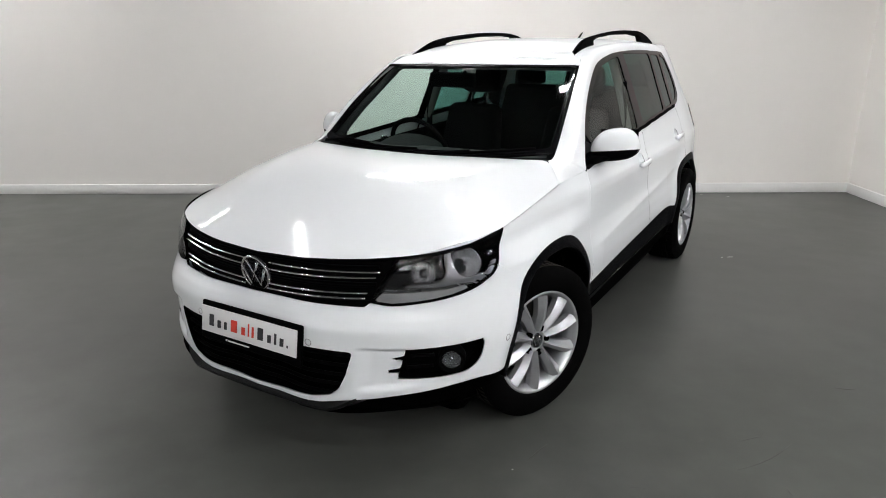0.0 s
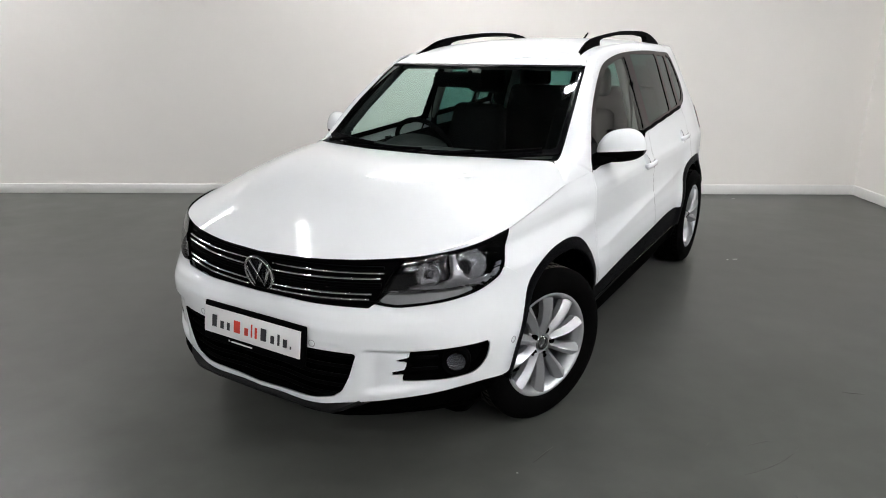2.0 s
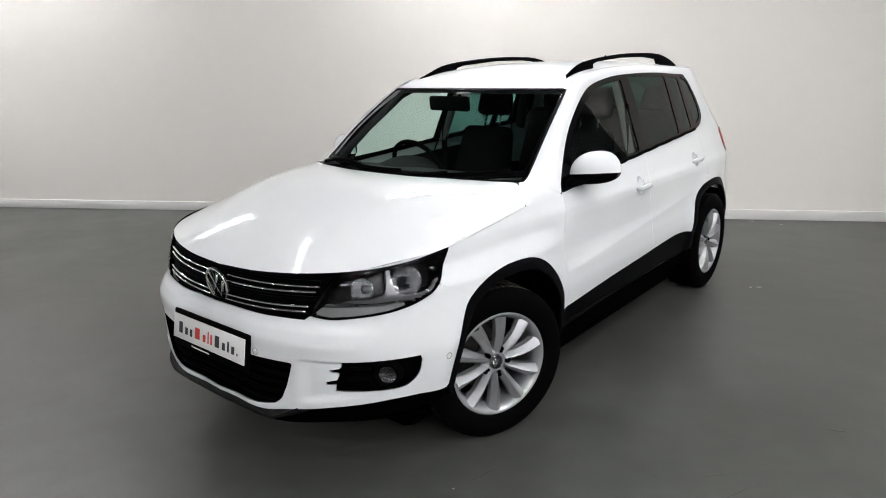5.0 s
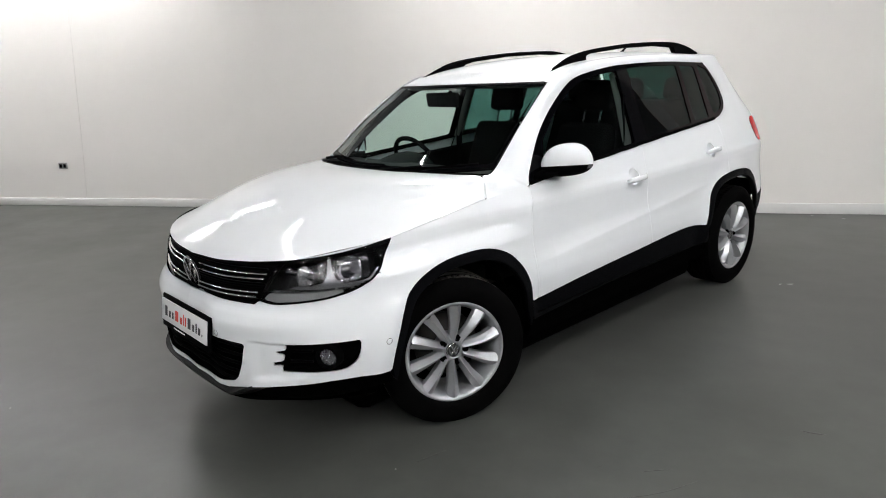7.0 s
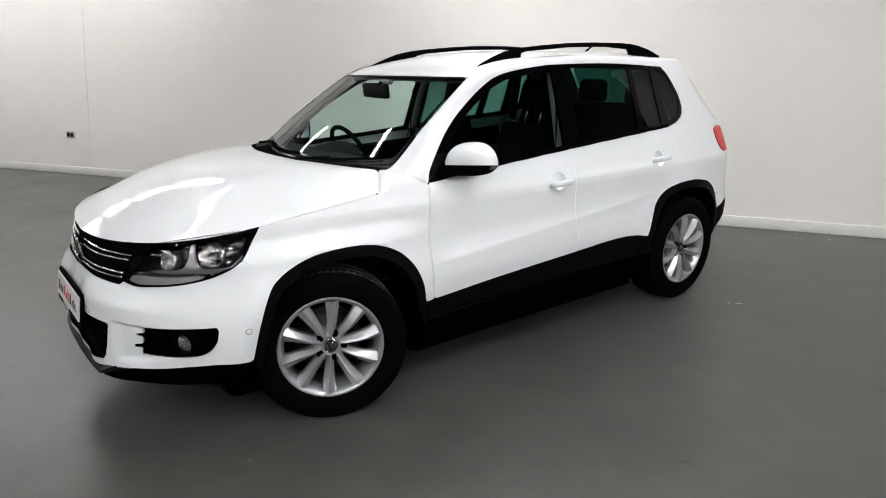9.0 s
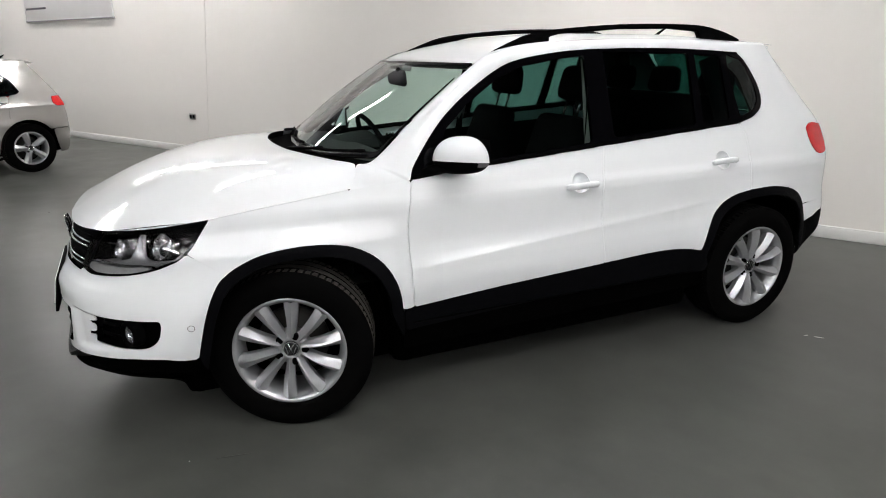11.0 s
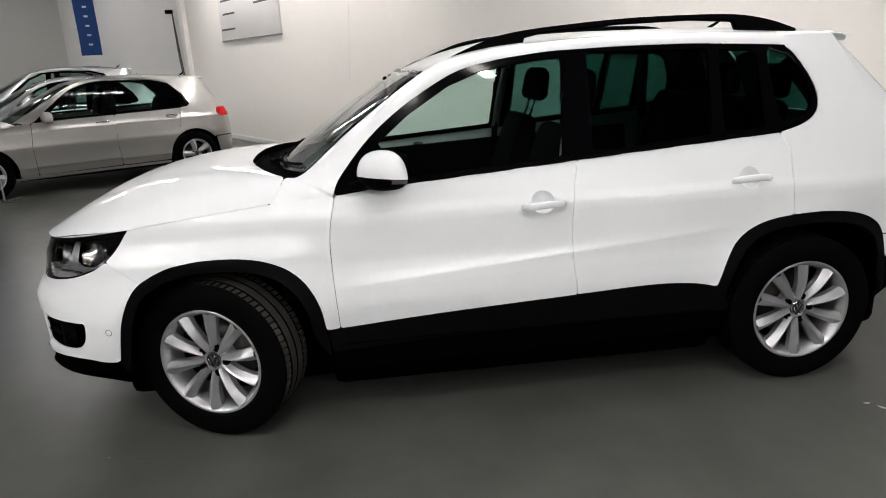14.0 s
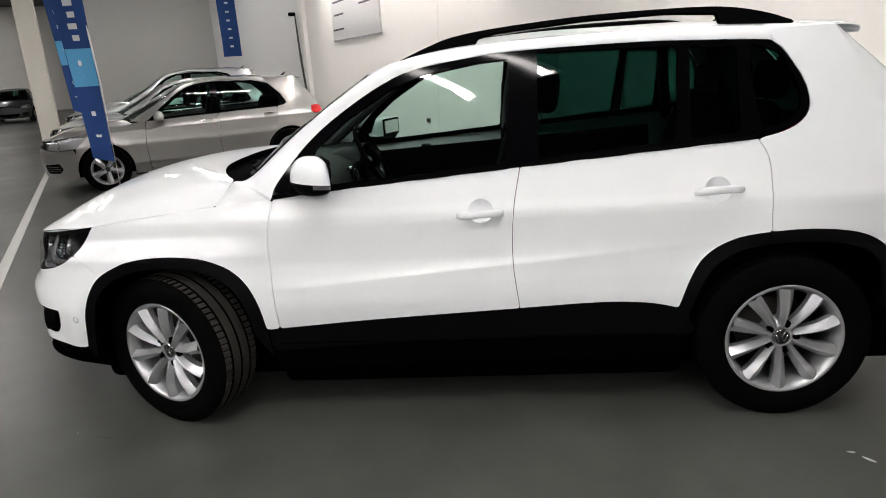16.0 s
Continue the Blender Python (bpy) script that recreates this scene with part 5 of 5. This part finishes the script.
for x in (-.42, 0, .42):
    part("headrest", box((.25, .10, .16), (x, 1.36, 1.345), .04, 3, (.85, .9), pose(0, 0, 0, -10)), CLOTH, rear)
    for d in (-.05, .05):
        part("headrest_post", sweep([(x + d, 1.32, 1.22), (x + d, 1.34, 1.30)], oval(.006, .006, 8)), CHROME, rear)
dash_sec = [(-.98, 1.012), (-.86, 1.050), (-.68, 1.042), (-.58, 1.000), (-.53, .90), (-.55, .70), (-.60, .55), (-1.0, .55)]
dash = part("dashboard", ([(x, y - .05 * (1 - (x / .74) ** 2) * (y < -.8), z) for x in np.linspace(-.74, .74, 15) for y, z in dash_sec],
                          [(i * 8 + j, i * 8 + (j + 1) % 8, (i + 1) * 8 + (j + 1) % 8, (i + 1) * 8 + j) for i in range(14) for j in range(8)]), DASH, suv, "charcoal dashboard")
part("binnacle", grid(lambda u, v: np.stack([-.30 + .20 * np.cos(np.pi * v) * (1 - .35 * u), -.56 - .26 * u, 1.015 + .070 * np.sin(np.pi * v) * (1 - u ** 2.2)], -1), 8, 20), DASH, dash, "curved hood over the instruments")
part("console_stack", box((.28, .10, .34), (0, -.55, .84), .03, 3, m=pose(0, 0, 0, 20)), BLACK_GLOSS, dash)
for x in (-.12, .12):
    part("air_vent", moved(lathe([(0, 0), (.008, .03), (.012, .036), (.006, .04)], 20), Matrix.Translation((x, -.555, .965)) @ pose(0, 0, 0, 0, 0, 90)), SATIN, dash)
wheel_m = Matrix.Translation((-.285, -.52, 1.008)) @ pose(0, 0, 0, 0, -27, 90)
circle = [(.182 * math.cos(t), .182 * math.sin(t)) for t in np.linspace(0, 2 * math.pi, 41)]
sw = part("steering_wheel", sweep([wheel_m @ Vector((0, a, b)) for a, b in circle], oval(.014, .014, 10), caps=False, up=tuple(wheel_m.to_3x3() @ Vector((1, 0, 0)))), BLACK_PLASTIC, suv, "black three-spoke steering wheel")
part("wheel_boss", moved(lathe([(-.04, .05), (.0, .065), (.022, .05), (.028, 0)], 24), wheel_m), BLACK_PLASTIC, sw)
for a in (0, 180, 270):
    d = Vector((0, math.cos(radians(a)), math.sin(radians(a))))
    part("wheel_spoke", sweep([wheel_m @ (d * .05), wheel_m @ (d * .175)], oval(.022, .008, 10), up=tuple(wheel_m.to_3x3() @ Vector((1, 0, 0)))), SATIN, sw)
mirror = part("rear_view_mirror", box((.32, .035, .085), (-.10, -.45, 1.385), .016, 3, m=pose(0, 0, 0, 6, 0, -8)), BLACK_PLASTIC, suv, "black interior mirror")
part("mirror_stalk", sweep([(-.04, -.46, 1.40), (0, -.48, 1.43)], oval(.012, .012, 8)), BLACK_PLASTIC, mirror)
part("sensor_pod", box((.07, .05, .03), (0, -.44, 1.435), .01, 2), PILLAR_TRIM, mirror)
for g in (1, -1):
    part("door_trim", box((.04, 1.85, .48), (g * .745, .20, .775), .015, 2, m=pose(0, 0, 0, 2.6)), BLACK_PLASTIC, suv, "dark inner door panel")
    part("door_pull", box((.02, .06, .022), (g * .735, -.26, 1.00), .008, 2), SATIN, suv)
    part("b_post", sweep([(g * .715, .235, 1.08), (g * .645, .262, 1.30), (g * .575, .29, 1.48)], oval(.022, .028, 10)), PILLAR_TRIM, suv, "grey centre post trim")
    part("c_post", sweep([(g * .68, 1.20, 1.12), (g * .625, 1.17, 1.30), (g * .555, 1.14, 1.48)], oval(.03, .06, 10)), DASH, suv)
    part("a_post", sweep([(g * .664, -.835, 1.05), (g * .632, -.595, 1.235), (g * .575, -.32, 1.435)], oval(.022, .022, 10)), DASH, suv)
    part("rear_post", sweep([(g * .66, 1.62, 1.05), (g * .59, 1.52, 1.30), (g * .51, 1.42, 1.48)], oval(.05, .09, 10)), DASH, suv)
    part("seat_belt", sweep([(g * .675, .24, 1.36), (g * .69, .23, 1.15), (g * .70, .22, .80)], [(-.003, -.02), (.003, -.02), (.003, .02), (-.003, .02)]), CLOTH, suv)
part("headlining", grid(lambda u, v: roof_skin(u * .96 + .02, v * .93) - np.array([0, -.02, .03]), 20, 24), PILLAR_TRIM, suv, "grey headlining")
# wipers
for x0, x1 in ((-.56, .02), (.02, .58)):
    t = np.linspace(0, 1, 9)
    pts = screen_m((x0 + (x1 - x0) * t), .012 + .03 * t) + np.array([0, -.010, .006])
    wp = part("wiper", sweep(pts, oval(.005, .007, 8)), BLACK_PLASTIC, suv, "black windscreen wiper")
    part("wiper_arm", sweep([pts[0] + np.array([-.02, -.05, -.01]), pts[0] + np.array([.1, -.02, .004]), pts[4] + np.array([0, -.01, .010])], oval(.009, .008, 8)), BLACK_PLASTIC, wp)


# ---- the other parked cars ----
def hatch_creases(s, z):
    """The sharp shoulder line below the handles and the crease over the sill."""
    d, e = z - (.800 + .012 * s), z - .37
    dx = .032 * np.where(d < 0, np.exp(d / .17), np.exp(-d / .045)) + .014 * np.where(e < 0, np.exp(e / .03), np.exp(-e / .10)) * np.clip((s - 1.7) / .2, 0, 1) * np.clip((3.9 - s) / .2, 0, 1)
    return dx * np.clip((s - .8) / .5, 0, 1), 0.0


HATCH = Wrap(
    [(0, -2.18), (.30, -2.16), (.55, -2.08), (.70, -1.96), (.80, -1.78), (.85, -1.6), (.885, -1.3), (.895, -.9), (.895, .6), (.885, 1.2), (.865, 1.55), (.81, 1.81), (.66, 1.94), (.4, 1.98), (0, 1.99)],
    ([.18, .3, .5, .62, .70, .80, .93, 1.02, 1.2, 1.36, 1.45], [.06, .03, .008, .0, .012, .03, .06, .09, .17, .26, .33]),
    ([.18, .3, .45, .62, .72, .80, .88, 1.0], [.08, .02, 0, .015, .05, .12, .30, .6]),
    ([.18, .3, .5, .7, .85, .98, 1.15, 1.3, 1.42], [.08, .02, 0, .01, .03, .08, .20, .32, .42]),
    .895, (-1.3185, 1.3185), .37, 0.008, hatch_creases)
_s = np.linspace(0, HATCH.length, 800)
_y = HATCH.c(_s)[:, 1]


def hs(y):
    return float(np.interp(y, _y, _s))


def loft(low, top, bulge=.015):
    lf, ll = chord(low)
    tf, tl = chord(top)

    def f(u, v):
        w = v[:, None]
        b = bulge * np.sin(np.pi * v)
        return lf(u * ll) * (1 - w) + tf(u * tl) * w + np.stack([b, 0 * b, b], -1)
    return f


def build_hatch(label, m, paint, group="parked hatchbacks"):
    """Five-door hatchback, nose at -y of its own frame."""
    car = thing("hatchback", label, "car", m, group)
    cut = lambda y0, a0, a1, n=26: [(hs(y0 + .365 * math.cos(radians(t))), .316 + .365 * math.sin(radians(t))) for t in np.linspace(a0, a1, n)]

    def pair(name, poly, material, holes=(), label="", out=0.0, **kw):
        surf = HATCH.off(out) if out else HATCH
        for g in ((lambda q: q), mirror_s):
            part(name, panel(surf, g(poly), [g(h) for h in holes], cell=.022, inset=kw.get("inset", .003), **{k: v for k, v in kw.items() if k != "inset"}), material, car, label)
    S = hs
    lamp_p = [(.50, .652), (.80, .618), (S(-1.64), .645), (S(-1.47), .800), (.85, .790), (.55, .748)]
    fa = cut(-1.3185, 172, 8)
    bumper_p = sym([(0, .695), (.48, .650), (.80, .614), (S(-1.70), .628), (S(-1.66), .50), (S(-1.69), .33), (S(-1.70), .22), (.9, .2), (0, .2)])
    mouth = sym([(0, .40), (.42, .40), (.36, .27), (0, .26)])
    foghole = [(.50, .43), (.82, .45), (.86, .37), (.80, .31), (.54, .31)]
    part("front_bumper", panel(HATCH, bumper_p, [mouth, foghole, mirror_s(foghole)], cell=.03), paint, car)
    part("mouth", panel(HATCH.off(-.03), sym([(0, .44), (.9, .44), (.9, .24), (0, .24)]), cell=.05), BLACK_PLASTIC, car, "black lower intake")
    for z in (.345, .375, .405):
        for g in (1, -1):
            part("fog_slat", sweep(HATCH.off(-.006)(g * np.linspace(.53, .82, 9), np.full(9, z)), oval(.005, .004, 6)), SATIN, car)
    part("grille_strip", sweep(HATCH.off(.002)(np.linspace(-.50, .50, 21), np.full(21, .702)), oval(.006, .005, 6)), CHROME, car, "chrome strip under the grille")
    part("grille", panel(HATCH.off(-.004), sym([(0, .742), (.53, .735), (.48, .670), (0, .700)]), cell=.02), BLACK_GLOSS, car, "black grille strip")
    wing = [(S(-1.67), .640), (S(-1.50), .800), (S(-1.2), .862), (S(-.8), .925), (S(-.72), .935), (S(-.76), .6), (S(-.74), .26), (S(-.955), .25)] + cut(-1.3185, -8, 172) + [(S(-1.69), .45)]
    pair("front_wing", wing, paint)
    pair("front_door", [(S(-.72), .935), (S(.29), .965), (S(.26), .6), (S(.29), .27), (S(-.74), .26), (S(-.76), .6)], paint)
    pair("rear_door", [(S(.29), .965), (S(1.18), .99), (S(1.12), .72)] + cut(1.3185, 110, 172, 12) + [(S(.945), .27), (S(.29), .27), (S(.26), .6)], paint)
    tail_p = [(S(1.75), .962), (S(1.89) + .12, .962), (S(1.89) + .12, .825), (S(1.76), .835), (S(1.715), .875)]
    quarter_p = [(S(1.18), .99), (S(1.28), 1.008), (S(1.325), 1.037), (S(1.26), 1.17), (S(1.09), 1.345), (S(1.0), 1.418), (S(1.5), 1.418), (S(1.91), 1.418), (5.27, 1.418), (5.27, .985), (S(1.89) + .13, .97), (S(1.89) + .13, .55), (S(1.70), .55)] + cut(1.3185, 38, 112, 14) + [(S(1.12), .72)]
    pair("rear_quarter", quarter_p, paint, [tail_p])
    pair("tail_lamp", tail_p, RED_LENS, label="red tail lamp", out=.004)
    pair("rear_bumper", [(S(1.64), .54), (5.67, .54), (5.67, .22), (S(1.75), .22), (S(1.69), .33)], paint)
    part("tailgate", panel(lambda a, b: HATCH(HATCH.length - np.abs(a), b) * np.stack([np.where(a < 0, 1, -1), 1 + 0 * a, 1 + 0 * a], -1), [(-.82, .55), (.82, .55), (.82, .985), (-.82, .985)], cell=.05), paint, car)
    part("rear_window", panel(lambda a, b: HATCH(HATCH.length - np.abs(a), b) * np.stack([np.where(a < 0, 1, -1), 1 + 0 * a, 1 + 0 * a], -1), [(-.74, .99), (.74, .99), (.64, 1.37), (-.64, 1.37)], cell=.05), GLASS_DARK, car)
    frame_o = [(S(-.70), .935), (S(.29), .965), (S(1.18), .99), (S(1.29), 1.006), (S(1.335), 1.035), (S(1.27), 1.17), (S(1.10), 1.345), (S(.86), 1.405), (S(.4), 1.420), (S(.05), 1.398), (S(-.2), 1.312), (S(-.5), 1.10)]
    g1 = [(S(-.52), .975), (S(.22), .995), (S(.24), 1.385), (S(.05), 1.370), (S(-.17), 1.287), (S(-.44), 1.085)]
    g2 = [(S(.33), 1.0), (S(1.25), 1.026), (S(1.295), 1.048), (S(1.23), 1.17), (S(1.07), 1.322), (S(.85), 1.378), (S(.34), 1.392)]
    pair("window_frame", frame_o, BLACK_GLOSS, [g1, g2], out=-.002)
    for poly, gm in ((g1, GLASS_FRONT), (g2, GLASS_MID)):
        pair("side_window", poly, gm, out=-.006, inset=-.006)
    pair("sill_trim", [(S(-.95), .265), (S(.95), .265), (S(.95), .225), (S(-.95), .225)], paint, out=.008)
    pair("sill_shadow", [(S(-.98), .21), (S(.98), .235), (S(.98), .19), (S(-.98), .19)], BLACK_PLASTIC)
    pair("headlamp", lamp_p, LAMP_GREY, label="headlamp", out=-.045)
    pair("lamp_cover", lamp_p, CLEAR_LENS, out=.001)
    for g in (1, -1):
        for s0, z0, r in ((.64, .695, .045), (.82, .710, .058)):
            c = HATCH.off(-.012)(np.array([g * s0]), np.array([z0]))[0]
            mm = Matrix.Translation(c) @ Vector((g * .3, -1, 0)).to_track_quat("X", "Z").to_matrix().to_4x4()
            part("reflector", moved(lathe([(.004, r), (-.012, r * .8), (-.022, r * .4), (-.024, 0)], 18), mm), LAMP_CHROME, car)
        low = np.vstack([HATCH(*np.array([(S(-.80), .925), (S(-.70), .937)]).T)] + [HATCH(np.array([p[0]]), np.array([p[1]])) for p in [frame_o[11], frame_o[10], frame_o[9], frame_o[8], frame_o[7], frame_o[6]]])
        top = np.array([(.74, -.93, .935), (.72, -.88, .962), (.645, -.5, 1.175), (.575, -.14, 1.385), (.56, .08, 1.427), (.555, .4, 1.450), (.555, .9, 1.450), (.555, 1.3, 1.425)])
        part("side_frame", grid(lambda u, v: loft(low, top)(u, v) * np.array([g, 1, 1]), 50, 5), paint, car)
        part("door_handle", sweep([HATCH.off(.02)(np.array([g * S(y)]), np.array([.865 + .02 * y]))[0] for y in (.03, .08, .15, .20)], oval(.01, .014, 8)), CHROME, car, "chrome-edged door handle")
        part("door_handle", sweep([HATCH.off(.02)(np.array([g * S(y)]), np.array([.865 + .02 * y]))[0] for y in (.95, 1.0, 1.07, 1.12)], oval(.01, .014, 8)), CHROME, car, "chrome-edged door handle")
        mir = part("wing_mirror", box((.20, .15, .14), (g * .95, -.54, 1.00), .05, 3, (.8, .8)), paint, car)
        part("mirror_base", box((.14, .08, .05), (g * .88, -.52, .945), .015, 2), BLACK_PLASTIC, mir)
    rx, rz = ramp([-.14, .08, .4, .9, 1.3, 1.66], [.575, .555, .55, .55, .55, .54]), ramp([-.14, .08, .4, .9, 1.3, 1.66], [1.385, 1.427, 1.450, 1.450, 1.425, 1.385])

    def roof_f(u, v):
        w = 2 * u - 1
        y = (-.14 - .05 * (1 - w * w)) * (1 - v) + 1.66 * v
        return np.stack([w * rx(y), y, rz(y) + .034 * (1 - np.abs(w) ** 2.4) * np.clip((y + .2) / .4, .1, 1)], -1)
    part("roof", grid(roof_f, 24, 30), paint, car)
    part("rear_spoiler", box((1.0, .12, .022), (0, 1.605, 1.402), .010, 2, m=pose(0, 0, 0, -16)), paint, car)
    pair("screen_edge", [(5.15, 1.405), (5.262, 1.405), (5.262, .99), (5.185, .99), (5.185, 1.2)], BLACK_GLOSS, out=.004)
    part("antenna", sweep([(0, 1.45, 1.425), (0, 1.54, 1.49)], oval(.012, .012, 8), scales=[1.6, .5]), BLACK_PLASTIC, car)

    def bonnet_f(u, v):
        w = 2 * u - 1
        x = np.abs(w)
        y0, z0 = -2.10 + .50 * x ** 3, .742 + .065 * x ** 3
        y1, z1 = -1.02 + .12 * x ** 2, .955 - .035 * x ** 3
        return np.stack([w * (.80 + .03 * v), y0 + (y1 - y0) * v, z0 + (z1 - z0) * (1 - (1 - v) ** (2.0 - .9 * x)) + .012 * np.sin(np.pi * v)], -1)
    part("bonnet", grid(bonnet_f, 30, 20), paint, car)
    rim = np.array([bonnet_f(np.array([1.0]), np.array([v]))[0] for v in np.linspace(0, 1, 9)]) + np.array([-.004, 0, -.002])
    edge = np.vstack([HATCH(np.array([S(y)]), np.array([z]))[0] for y, z in ((-1.56, .775), (-1.50, .803), (-1.35, .833), (-1.2, .860), (-1.0, .893), (-.8, .923), (-.72, .933))])
    for g in (1, -1):
        part("wing_top", grid(lambda u, v: loft(edge, rim, .002)(u, v) * np.array([g, 1, 1]), 16, 2), paint, car)

    def screen_f(u, v):
        w = 2 * u - 1
        return np.stack([w * (.735 - .155 * v), -.90 + .76 * v - (.14 * (1 - v) + .05 * v) * (1 - w * w), .955 + .43 * v + .004], -1)
    part("windscreen", grid(screen_f, 16, 12), GLASS_SCREEN, car)
    part("cabin_floor", box((1.5, 2.6, .30), (0, .25, .45), .05), BLACK_VOID, car)
    part("underbody", box((1.2, 3.7, .3), (0, 0, .36), .05), BLACK_VOID, car)
    part("engine_bay", box((1.2, .9, .35), (0, -1.45, .50), .05), BLACK_VOID, car)
    part("dashboard", box((1.45, .45, .35), (0, -.72, .80), .08, 3), DASH, car)
    for x in (-.36, .36):
        st = part("front_seat", box((.48, .14, .62), (x, .28, .88), .05, 2, (.85, .8), pose(0, 0, 0, -14)), CLOTH, car)
        part("headrest", box((.26, .10, .17), (x, .40, 1.24), .04, 2), CLOTH, st)
    part("rear_bench", box((1.25, .14, .55), (0, 1.15, .86), .05, 2, (.95, .8), pose(0, 0, 0, -16)), CLOTH, car)
    for y in (-1.3185, 1.3185):
        for g in (1, -1):
            liner = lathe([(.35, 0), (.35, .37), (.84, .37)], 20, a0=0, a1=180)
            part("wheel_housing", moved(liner, Matrix.Translation((0, y, .316)) @ (Matrix() if g > 0 else pose(0, 0, 0, 0, 0, 180))), BLACK_VOID, car)
    if "hatch" not in KITS:
        KITS["hatch"] = build_wheel(car, pose(.785, 1.3185, .316, 14), .316, .207, .205, 5, .0, .02)
    else:
        build_wheel(car, pose(.785, 1.3185, .316, 30), .316, .207, .205, 5, .0, .02, kit=KITS["hatch"])
    for x, y, turn in ((.785, -1.3185, 0), (-.785, 1.3185, 180), (-.785, -1.3185, 180)):
        build_wheel(car, pose(x, y, .316, 40, 0, turn), .316, .207, .205, 5, .0, .02, kit=KITS["hatch"])
    return car


KITS = {}
PARK = pose(-6.90, -4.57, 0, 0, 0, 29.2)
build_hatch("warm silver five-door hatchback parked nose out", PARK, BEIGE_PAINT)
build_hatch("silver five-door hatchback parked behind another", PARK @ pose(-2.6, -.1, 0), SILVER_PAINT)
tall = build_hatch("tall silver estate car parked at the far end", PARK @ pose(-5.3, .1, 0) @ Matrix.Diagonal((1.02, 1.06, 1.13, 1)), SILVER_PAINT)
build_hatch("dark hatchback parked far down the aisle", ROOM @ pose(-38.0, -9.0, 0, 0, 0, 90), DARK_PAINT)
